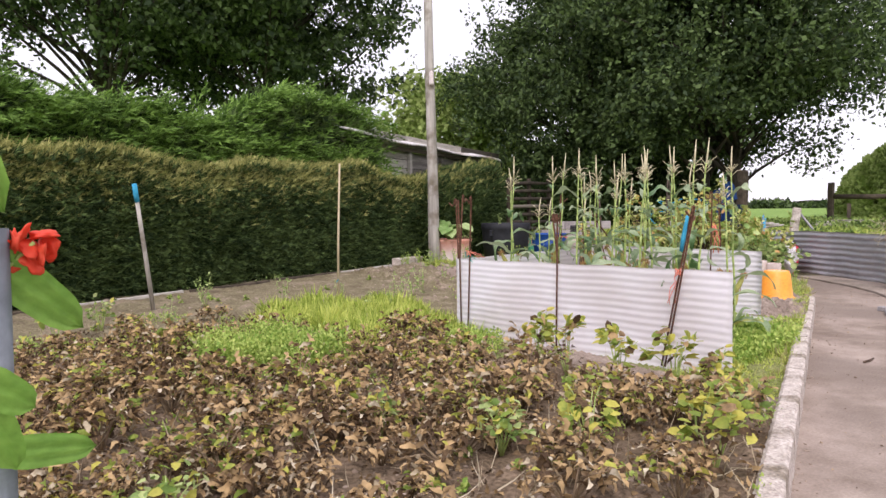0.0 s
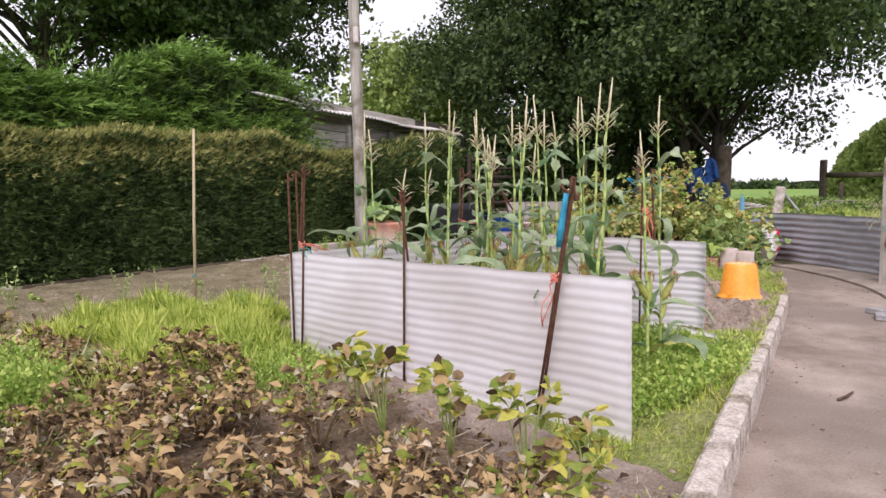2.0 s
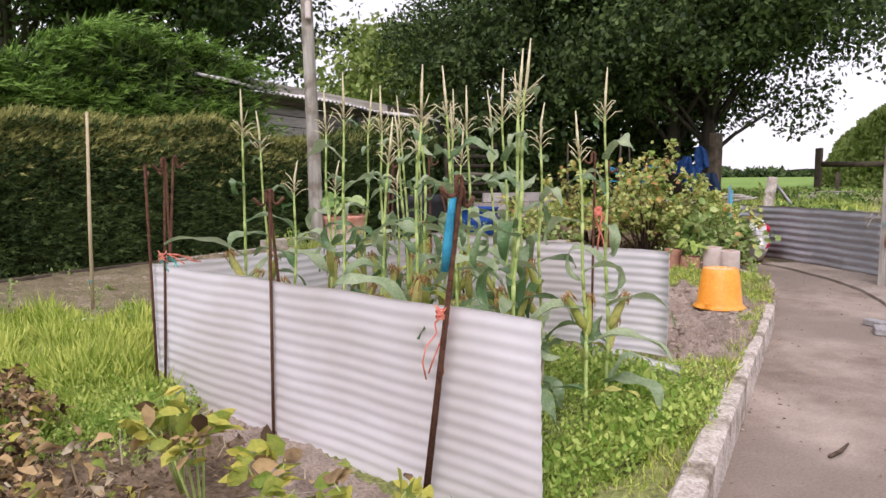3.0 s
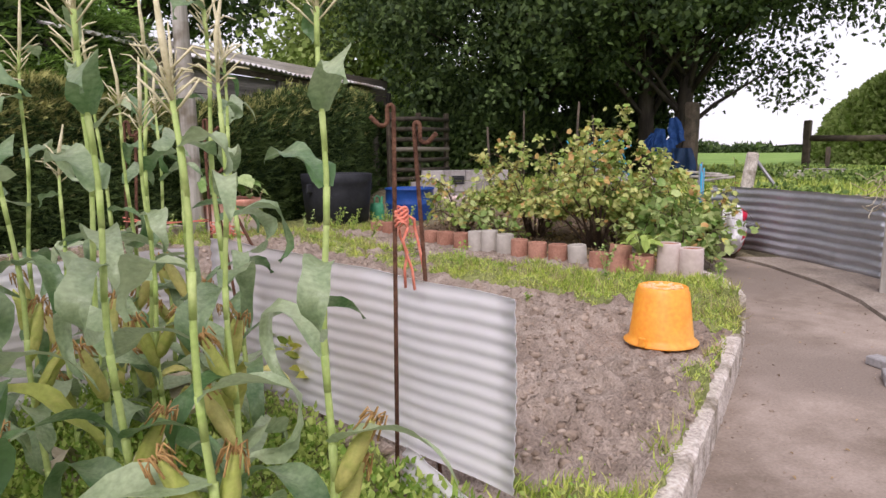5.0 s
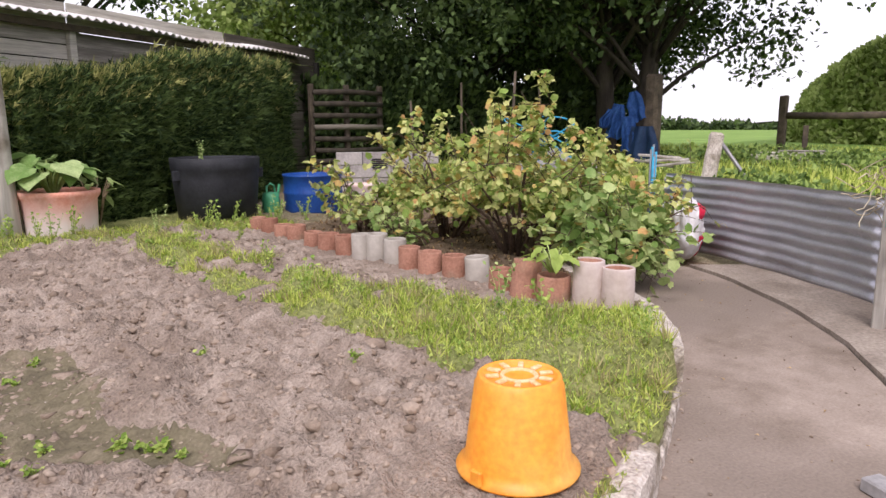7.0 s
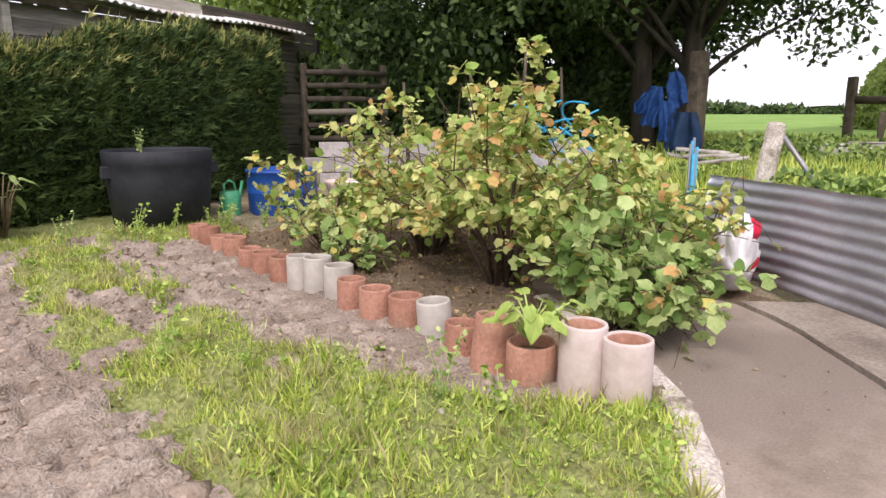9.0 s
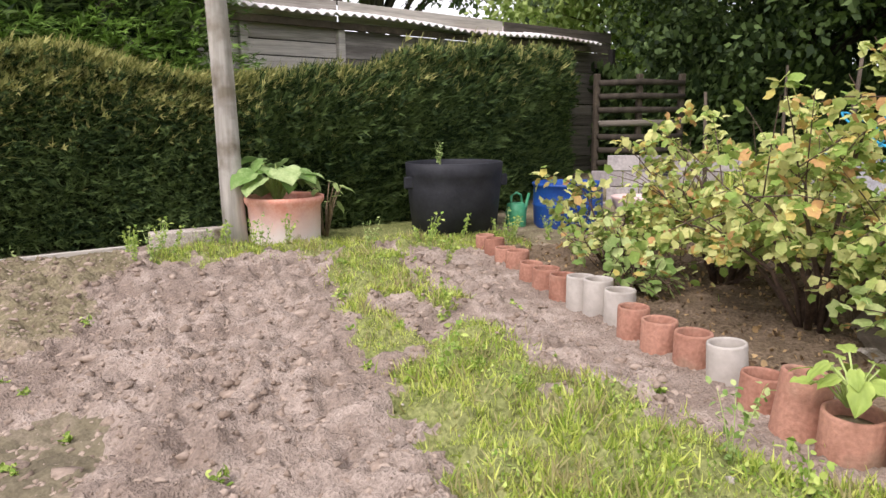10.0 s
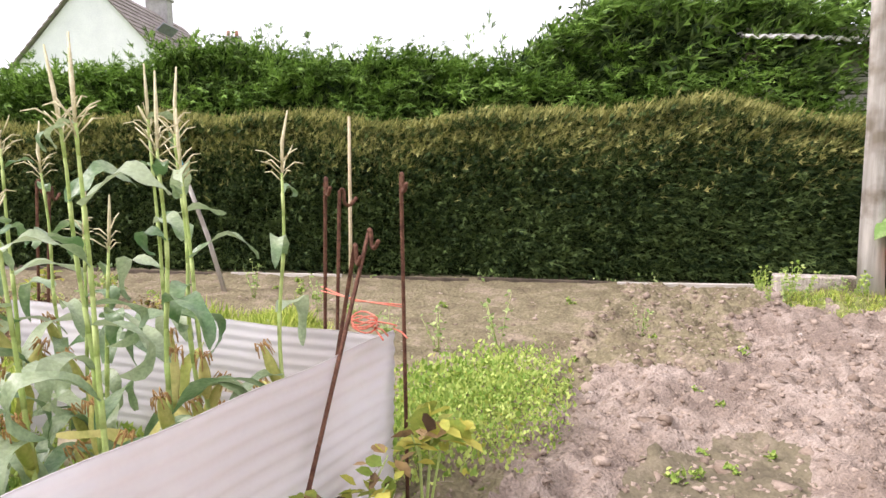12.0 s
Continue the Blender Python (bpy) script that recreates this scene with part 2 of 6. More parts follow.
def redwhite():
    """Faded red paint above, chalky white below, on the pot."""
    m = mat("faded_red_pot", (0.72, 0.3, 0.21), (0.84, 0.45, 0.36), 5, 0.7, 0.3)
    n, l = m.node_tree.nodes, m.node_tree.links
    p = n["Principled BSDF"]
    old = p.inputs["Base Color"].links[0].from_socket
    tc = n.new("ShaderNodeTexCoord")
    sp = n.new("ShaderNodeSeparateXYZ")
    l.new(tc.outputs["Object"], sp.inputs[0])
    nz = n.new("ShaderNodeTexNoise")
    nz.inputs["Scale"].default_value = 4
    l.new(tc.outputs["Object"], nz.inputs["Vector"])
    ad = n.new("ShaderNodeMath")
    ad.operation, ad.inputs[1].default_value = "MULTIPLY_ADD", 0.25
    l.new(nz.outputs["Fac"], ad.inputs[0])
    l.new(sp.outputs["Z"], ad.inputs[2])
    r = n.new("ShaderNodeValToRGB")
    r.color_ramp.elements[0].position, r.color_ramp.elements[1].position = 0.34, 0.66
    l.new(ad.outputs[0], r.inputs[0])
    mx = n.new("ShaderNodeMixRGB")
    mx.inputs[1].default_value = (0.78, 0.68, 0.65, 1)
    l.new(r.outputs[0], mx.inputs[0])
    l.new(old, mx.inputs[2])
    l.new(mx.outputs[0], p.inputs["Base Color"])
    return m


M["redpot"] = redwhite()

# ---- builders ----


def raw(name, verts, faces, material, parent=None, label="", smooth=False, kind=""):
    """One mesh object from arrays of vertices and equal-sided faces, or from lists."""
    me = bpy.data.meshes.new(name)
    if isinstance(faces, np.ndarray):
        v = np.asarray(verts, np.float32)
        k = faces.shape[1]
        me.vertices.add(len(v))
        me.vertices.foreach_set("co", v.ravel())
        me.loops.add(faces.size)
        me.loops.foreach_set("vertex_index", faces.ravel().astype(np.int32))
        me.polygons.add(len(faces))
        me.polygons.foreach_set("loop_start", np.arange(0, faces.size, k, dtype=np.int32))
        me.update(calc_edges=True)
    else:
        me.from_pydata([tuple(map(float, p)) for p in verts], [], faces)
        me.update()
    if smooth:
        me.shade_smooth()
    for mm in (material if isinstance(material, list) else [material]):
        me.materials.append(mm)
    ob = new(name, me)
    if parent:
        ob.parent = parent
    return tagged(ob, label=label, kind=kind)


def part(name, bm, material, parent=None, label="", smooth=False):
    me = bpy.data.meshes.new(name)
    bm.to_mesh(me)
    bm.free()
    if smooth:
        me.shade_smooth()
    me.materials.append(material)
    ob = new(name, me)
    if parent:
        ob.parent = parent
    return tagged(ob, label=label)


def thing(name, at, label, category, group="", rz=0):
    e = new(name)
    e.empty_display_size = 0.1
    e.matrix_basis = pose(*at, 0, 0, rz)
    return tagged(e, label=label, category=category, group=group)


def box_bm(sx, sy, sz, at=(0, 0, 0), bevel=0.01, rough=0.0, seed=0, cuts=0):
    bm = bmesh.new()
    bmesh.ops.create_cube(bm, size=1, matrix=Matrix.Translation(at) @ Matrix.Diagonal((sx, sy, sz, 1)))
    if cuts:
        long = [e for e in bm.edges if e.calc_length() > max(sx, sy, sz) * 0.9]
        bmesh.ops.subdivide_edges(bm, edges=long, cuts=cuts, use_grid_fill=True)
    if bevel:
        bmesh.ops.bevel(bm, geom=list(bm.edges), offset=bevel, segments=1, affect="EDGES")
    if rough:
        for v in bm.verts:
            v.co += Vector(noise.noise_vector(v.co * 9 + Vector((seed, 0, 0)))) * rough
    return bm


def tube_arrays(path, radii, sides=6, closed=True):
    """A tapered tube along a list of points."""
    pts = [Vector(p) for p in path]
    V, Fc = [], []
    up = Vector((0.3, 0.2, 1)).normalized()
    for i, p in enumerate(pts):
        d = (pts[min(i + 1, len(pts) - 1)] - pts[max(i - 1, 0)]).normalized()
        s = d.cross(up if abs(d.dot(up)) < 0.95 else Vector((1, 0, 0))).normalized()
        t = d.cross(s)
        r = radii[i] if isinstance(radii, (list, tuple)) else radii
        for k in range(sides):
            a = 2 * math.pi * k / sides
            V.append(p + s * math.cos(a) * r + t * math.sin(a) * r)
    for i in range(len(pts) - 1):
        for k in range(sides):
            a, b = i * sides + k, i * sides + (k + 1) % sides
            Fc.append((a, b, b + sides, a + sides))
    if closed:
        Fc.append(tuple(range(sides))[::-1])
        Fc.append(tuple((len(pts) - 1) * sides + k for k in range(sides)))
    return V, Fc


def tubes(name, list_of, material, parent=None, label="", sides=6, kind=""):
    V, Fc = [], []
    for path, radii in list_of:
        v, f = tube_arrays(path, radii, sides)
        o = len(V)
        V += v
        Fc += [tuple(i + o for i in q) for q in f]
    return raw(name, V, Fc, material, parent, label, smooth=True, kind=kind)


def lathe(name, prof, material, parent=None, label="", sides=32, wob=0.0, ring=False):
    """Turned shape from (radius, height) pairs."""
    V, Fc = [], []
    for j, (r, z) in enumerate(prof):
        for k in range(sides):
            a = 2 * math.pi * k / sides
            rr = r * (1 + wob * math.sin(2 * a + 1.3 + j * 0.05))
            V.append((rr * math.cos(a), rr * math.sin(a), z))
    n = len(prof)
    for j in range(n if ring else n - 1):
        for k in range(sides):
            a, b = j * sides + k, j * sides + (k + 1) % sides
            c, d = ((j + 1) % n) * sides + (k + 1) % sides, ((j + 1) % n) * sides + k
            Fc.append((a, b, c, d))
    if not ring:
        Fc.append(tuple(range(sides))[::-1])
        Fc.append(tuple((n - 1) * sides + k for k in range(sides)))
    return raw(name, V, Fc, material, parent, label, smooth=True)


def unit(a):
    return a / np.maximum(np.linalg.norm(a, axis=-1, keepdims=True), 1e-9)


TM = {
    "leaf": ([(0, 0, 0), (0.32, 0.35, 0.06), (-0.32, 0.35, 0.06), (0.26, 0.75, 0.03), (-0.26, 0.75, 0.03), (0, 1.05, -0.1), (0, 0.5, -0.03)],
             [(0, 1, 6), (0, 6, 2), (1, 3, 6), (2, 6, 4), (3, 5, 6), (4, 6, 5)]),
    "lobed": ([(0, 0, 0), (0.4, 0.05, 0.03), (0.46, 0.4, 0.06), (0.5, 0.66, -0.04), (0.28, 0.82, 0.03), (0, 1.05, -0.1), (-0.28, 0.82, 0.03),
               (-0.5, 0.66, -0.04), (-0.46, 0.4, 0.06), (-0.4, 0.05, 0.03), (0, 0.45, -0.02)],
              [(10, i, i + 1) for i in range(0, 9)] + [(10, 9, 0)]),
    "spray": ([(0, 0, 0), (0.07, 0.45, 0.03), (-0.07, 0.45, 0.03), (0, 1.1, -0.05), (0.04, 0.2, 0), (0.38, 0.6, 0.04), (0.1, 0.5, 0.02),
               (-0.04, 0.2, 0), (-0.38, 0.6, -0.03), (-0.1, 0.5, 0.02)],
              [(0, 1, 2), (2, 1, 3), (4, 5, 6), (7, 9, 8)]),
    "blade": ([(-0.035, 0, 0), (0.035, 0, 0), (0.028, 0.5, 0.05), (-0.028, 0.5, 0.05), (0, 1, 0.25)],
              [(0, 1, 2), (0, 2, 3), (3, 2, 4)]),
    "curl": ([(-0.06, 0, 0), (0.06, 0, 0), (0.2, 0.3, 0.16), (-0.14, 0.32, 0.02), (0.1, 0.62, 0.0), (-0.2, 0.6, 0.2), (0.12, 0.95, -0.22), (-0.02, 0.92, 0.02)],
             [(0, 1, 2), (0, 2, 3), (3, 2, 4), (3, 4, 5), (5, 4, 6), (5, 6, 7)]),
    "tri": ([(-0.3, 0.3, 0), (0.02, 0, 0.02), (0.32, 0.45, 0), (0, 1, 0.05)], [(0, 1, 2), (0, 2, 3)]),
}


def scatter(name, P, D, N, S, kind_, material, parent=None, label="", width=1.0, smooth=False):
    """Leaves at P that point along D and face N, of length S: one mesh."""
    tv, tf = TM[kind_]
    tv, tf = np.array(tv, float) * (width, 1, 1), np.array(tf)
    n = len(P)
    D = unit(np.asarray(D, float))
    X = unit(np.cross(D, np.asarray(N, float) + 1e-4))
    Z = np.cross(X, D)
    S = np.broadcast_to(np.asarray(S, float), (n,))
    V = P[:, None, :] + S[:, None, None] * (tv[None, :, 0:1] * X[:, None, :] + tv[None, :, 1:2] * D[:, None, :] + tv[None, :, 2:3] * Z[:, None, :])
    Fc = (tf[None] + (np.arange(n) * len(tv))[:, None, None]).reshape(-1, 3)
    return raw(name, V.reshape(-1, 3), Fc, material, parent, label, kind="stuff")


def rdir(n, up=0.0):
    return unit(rng.normal(size=(n, 3)) + (0, 0, up))


# ---- plan ----
def kerb_y(x):
    """The kerb's outer top edge, where it runs straight."""
    return 1.14 + 0.334 * (x - 2.98)


KERB = [(-6, kerb_y(-6)), (0, kerb_y(0)), (5, kerb_y(5)), (10.0, 3.48), (10.6, 3.69), (11.2, 3.97), (11.75, 4.31), (12.2, 4.76), (12.6, 5.35), (12.95, 6.2), (13.6, 7.0), (16, 8.4), (22, 11)]
KX, KY = np.array(KERB).T
EDGEX = np.array([-6, 0, 6, 10, 11.94, 12.62, 13.32, 14.1, 14.7, 22])
EDGEY = np.array([-4.0, -2.0, 0.7, 2.2, 3.1, 3.5, 4.08, 4.95, 6.0, 9.8])


def hedge_line(x):
    return 8.95 + 0.26 * x


def sstep(a, b, x):
    t = np.clip((x - a) / (b - a), 0, 1)
    return t * t * (3 - 2 * t)


def fbm(x, y, s, seed=0):
    """Cheap smooth noise from sines turned by odd angles."""
    r = np.random.default_rng(seed)
    out = 0
    for i in range(9):
        a, f, p = r.uniform(0, 6.28), s * r.uniform(0.6, 2.4), r.uniform(0, 6.28)
        out = out + np.sin((x * math.cos(a) + y * math.sin(a)) * f + p) / (0.5 + f / s)
    return out / 5


def vnoise(x, y, s, seed):
    """Lattice noise from 0 to 1, s cells to the metre."""
    tab = np.random.default_rng(900 + seed).random((257, 257))
    u, v = np.asarray(x) * s, np.asarray(y) * s
    i, j = np.floor(u).astype(int), np.floor(v).astype(int)
    fu, fv = u - i, v - j
    fu, fv = fu * fu * (3 - 2 * fu), fv * fv * (3 - 2 * fv)
    a, b, c, d = tab[i % 257, j % 257], tab[(i + 1) % 257, j % 257], tab[i % 257, (j + 1) % 257], tab[(i + 1) % 257, (j + 1) % 257]
    return (a * (1 - fu) + b * fu) * (1 - fv) + (c * (1 - fu) + d * fu) * fv


def bedness(x, y):
    """1 on the garden side of the kerb, 0 on the path."""
    return sstep(0.02, 0.09, y - np.interp(x, KX, KY))


def damp(x, y, edge):
    """1 in the damp hollow that crosses the dug bed."""
    mid = 8.22 + 0.16 * (6.4 - y) + 0.18 * np.sin(3.1 * y)
    d = ((x - mid) / (0.3 + 0.12 * np.sin(2.2 * y + 1))) ** 2 + ((y - 5.6) / 1.15) ** 6
    return np.exp(-(d * (1 + edge)) ** 2)


def ground_z(x, y):
    x, y = np.asarray(x, float), np.asarray(y, float)
    b = bedness(x, y)
    bed = -0.03 + 0.12 * sstep(6.5, 10.5, y - 0.15 * (x - 5)) + 0.012 * fbm(x, y, 2.2, 1)
    dug = ((x > 7.0) & (x < 11.2) & (y < 10.3)).astype(float)
    moist = damp(x, y, 0.0)
    flat = np.exp(-(((x - 9.43) ** 2 + (y - 3.78) ** 2) / 0.2) ** 2)
    dug = dug * (1 - 0.85 * moist) * (1 - 0.95 * flat)
    bed = bed - 0.03 * moist + dug * (0.06 * (vnoise(x, y, 2.3, 1) - 0.5) + 0.13 * np.abs(vnoise(x, y, 4.5, 2) - 0.5) + 0.1 * np.abs(vnoise(x, y, 9, 5) - 0.5) + 0.045 * (vnoise(x, y, 15, 3) - 0.5) - 0.035 * sstep(0.72, 0.85, vnoise(x, y, 6, 8)) + 0.013 * np.round(2 * vnoise(x, y, 21, 9))) + (1 - dug) * 0.03 * (vnoise(x, y, 8, 4) - 0.5)
    bed = bed - 0.09 * np.exp(-((x - 4.7) / 1.1) ** 2 - ((y - 2.3) / 1.1) ** 2)
    bed = bed - 0.1 * np.exp(-((x - 10.5) / 0.5) ** 4 - ((y - 3.75) / 0.45) ** 4)
    low = -0.26 + 0.0 * x
    near = b * bed + (1 - b) * low
    out = sstep(14.9, 17.5, x + 0.25 * y - 1.2) * sstep(0, 0.3, x - 13)
    far = 0.35 + 0.024 * np.clip(x - 20, 0, 70) + 0.25 * fbm(x, y, 0.12, 4) * sstep(22, 40, x)
    far = np.where(y > 14, np.minimum(far, 0.6), far)
    return near * (1 - out) + far * out


def zone(x, y):
    """0 dry dug soil, 1 dark potato soil, 2 weedy soil, 3 turf, 4 field."""
    x, y = np.asarray(x, float), np.asarray(y, float)
    w = 0.25 * fbm(x, y, 4, 11) + 0.12 * fbm(x, y, 14, 12)
    z = np.zeros(x.shape, int)
    z[(x < 4.6 + w)] = 1
    z[(y > 6.6 + w + 0.1 * x) & (x < 5)] = 2
    z[(x > 3.2) & (x < 7.3 + w) & (y > 4.6 + w) & (y < 8.2 + w)] = 2
    z[(y > 7.2 + 0.12 * (x - 4) + 2 * w) & (x < 8.2 + w)] = 2
    z[turf_mask(x, y)] = 3
    z[y < np.interp(x, KX, KY)] = 3
    z[(x > 4.9) & (x < 7.05) & (y > 2.6) & (y < 5.3)] = 3
    z[(x > 12.0 + w) & (y > 4.5)] = 2
    z[damp(x, y, 0.0) > 0.25 + 0.6 * vnoise(x, y, 5, 70)] = 5
    z[(x > 11.85) & (x < 15) & (y > 4.9) & (y < 9.9 + w)] = 1
    z[(x > 16) | (x < -4) | (y > hedge_line(x) + 2) | (y < -6)] = 4
    return z


def turf_mask(x, y, grow=0.0):
    w = 0.3 * (vnoise(x, y, 3, 13) - 0.5) + 0.45 * (vnoise(x, y, 9, 14) - 0.5) + grow
    k = np.interp(x, KX, KY)
    a = (x > 4.9) & (x < 7.5 + w) & (y < 3.0 + w) & (y < k + 0.95 + w)
    b = (x >= 7.5) & (x < 12) & (y < k + 0.12 + w * 0.5)
    c = (x > 10.02 + 0.5 * w) & (x < np.interp(y, [4.6, 5.2, 5.9, 6.5, 7.4, 10], [12.0, 11.35, 11.08, 10.86, 10.74, 10.76]) + 0.6 * w) & (y > 3.6) & (y < 10.4)
    c = c & (vnoise(x, y, 2.6, 15) > 0.05 + 0.42 * sstep(5.6, 8.6, y))
    d = (x > 3.1 + 1.6 * w) & (x < 4.75 + 1.2 * w) & (y > 4.4 + 2 * w) & (y < 7.3 + 2.5 * w)
    e = (x > 8.5) & (x < 15) & (y > 9.9 + w)
    return a | b | c | d | e


# one ground sheet out to the horizon
gx = np.concatenate([[-900, -400, -150, -60, -30, -15, -9, -6], np.arange(-4, 6.8, 0.07), np.arange(6.8, 12.2, 0.027), np.arange(12.24, 14.5, 0.07), np.arange(14.6, 20, 0.35), np.arange(20.5, 40, 1.5), [45, 55, 70, 90, 120, 170, 260, 450, 900]])
gy = np.concatenate([[-900, -400, -150, -60, -30, -15, -8], np.arange(-5, 0, 0.4), np.arange(0.05, 2.9, 0.07), np.arange(2.92, 10.6, 0.027), np.arange(10.65, 12, 0.07), np.arange(12.2, 18, 0.5), np.arange(18.5, 40, 2), [45, 60, 90, 140, 250, 450, 900]])
GX, GY = np.meshgrid(gx, gy, indexing="ij")
GZ = ground_z(GX, GY)
GZ = GZ + ((0.016 * rng.random(GZ.shape) + 0.02 * rng.random(GZ.shape) ** 3) * ((GX > -4) & (GX < 13) & (bedness(GX, GY) > 0.9)))
inner_grid = ((GX > -4) & (GX < 13) & (GY > 0) & (GY < 11.5))
GX, GY = GX + inner_grid * rng.uniform(-0.009, 0.009, GX.shape), GY + inner_grid * rng.uniform(-0.009, 0.009, GX.shape)
idx = np.arange(GX.size).reshape(GX.shape)
quads = np.stack([idx[:-1, :-1], idx[1:, :-1], idx[1:, 1:], idx[:-1, 1:]], -1).reshape(-1, 4)
ground = raw("ground", np.stack([GX, GY, GZ], -1).reshape(-1, 3), quads, [M["soil"], M["darksoil"], M["mossy"], M["turf"], M["field"], M["dampsoil"]], smooth=True)
tagged(ground, label="dry dug garden soil, weedy beds, turf and green field", category="ground", kind="structure")
zc = zone((GX[:-1, :-1] + GX[1:, 1:]) / 2, (GY[:-1, :-1] + GY[1:, 1:]) / 2).reshape(-1)
ground.data.polygons.foreach_set("material_index", zc.astype(np.int32))

# concrete path with its raised outer band
def ribbon(name, left, right, z0, z1, material, label, category, depth=0.1, seg=0.12, rough=0.004, kind="structure"):
    """A slab between two lines of equal length, thick by depth."""
    V, Fc = [], []
    n = len(left)
    for i in range(n):
        for p, z in ((left[i], z0), (right[i], z1)):
            V.append((p[0], p[1], z + rough * fbm(p[0], p[1], 3, 5)))
        V.append((right[i][0], right[i][1], z1 - depth))
        V.append((left[i][0], left[i][1], z0 - depth))
    for i in range(n - 1):
        for k in range(4):
            a, b = i * 4 + k, i * 4 + (k + 1) % 4
            Fc.append((a, b, b + 4, a + 4))
    Fc += [(0, 1, 2, 3)[::-1], tuple((n - 1) * 4 + k for k in range(4))]
    ob = raw(name, V, Fc, material)
    return tagged(ob, label=label, category=category, kind=kind)


xs = np.concatenate([np.arange(-6, 14.6, 0.2)])
inner = [(x, float(np.interp(x, KX, KY)) + 0.03) for x in xs]
outer = [(x, float(np.interp(x, EDGEX, EDGEY))) for x in xs]
PATH_Z = -0.2
pathob = ribbon("path", inner, outer, PATH_Z, PATH_Z, M["concrete"], "worn pale brown concrete garden path with dirt stains", "path")
outer2 = [(x + 0.008 + 0.006 * math.sin(9 * x), y - 0.012) for x, y in outer]
outer3 = [(x + 1.1, y - 1.3) for x, y in outer]
ribbon("pavement", outer2, outer3, PATH_Z + 0.03, PATH_Z + 0.05, M["apron"], "rough raised concrete apron with a broken edge", "pavement")

# kerb: rough concrete lengths end to end
def kerb_piece(p0, p1, top, width=0.13, seed=0):
    d = Vector((p1[0] - p0[0], p1[1] - p0[1], 0))
    L = d.length
    n = max(2, int(L / 0.04))
    V, Fc = [], []
    r = random.Random(seed)
    for i in range(n + 1):
        x = L * i / n
        j = [r.uniform(-0.0035, 0.0035) for _ in range(8)]
        V += [(x, 0 + j[0], -0.4), (x, 0.0 + j[1], top - 0.11), (x, 0.004 + j[1], top - 0.014 + j[2] * 0.6), (x, 0.022, top + j[3] * 0.7),
              (x, width - 0.02 + j[4], top + j[5] * 0.7), (x, width + j[6], top - 0.02), (x, width, -0.4)]
    for i in range(n):
        for k in range(7):
            a, b = i * 7 + k, i * 7 + (k + 1) % 7
            Fc.append((a, a + 7, b + 7, b))
    Fc += [tuple(range(7)), tuple(n * 7 + k for k in range(7))[::-1]]
    ob = raw("kerb_block", V, Fc, M["kerb"])
    ob.matrix_basis = pose(p0[0], p0[1], 0, 0, 0, math.degrees(math.atan2(d.y, d.x)))
    return tagged(ob, label="rough weathered concrete kerb length between bed and path", category="kerb", group="kerb along the path", kind="structure")


x = -4.0
k = 0
while x < 9.9:
    x2 = min(x + 1.35, 9.97)
    kerb_piece((x + 0.008, kerb_y(x + 0.008)), (x2, kerb_y(x2)), 0.0 + 0.006 * (k % 3), seed=k)
    x, k = x2, k + 1
kerb_piece((10.0, 3.49), (10.45, 3.66), -0.13, 0.04, 31)
kerb_piece((10.46, 3.665), (10.95, 3.86), -0.12, 0.045, 32)
kerb_piece((11.2, 3.97), (11.55, 4.18), 0.02, 0.15, 33)
kerb_piece((11.56, 4.2), (12.0, 4.54), 0.01, 0.13, 34)
kerb_piece((12.02, 4.57), (12.4, 5.05), 0.0, 0.13, 35)
kerb_piece((12.42, 5.08), (12.95, 6.2), 0.0, 0.13, 36)

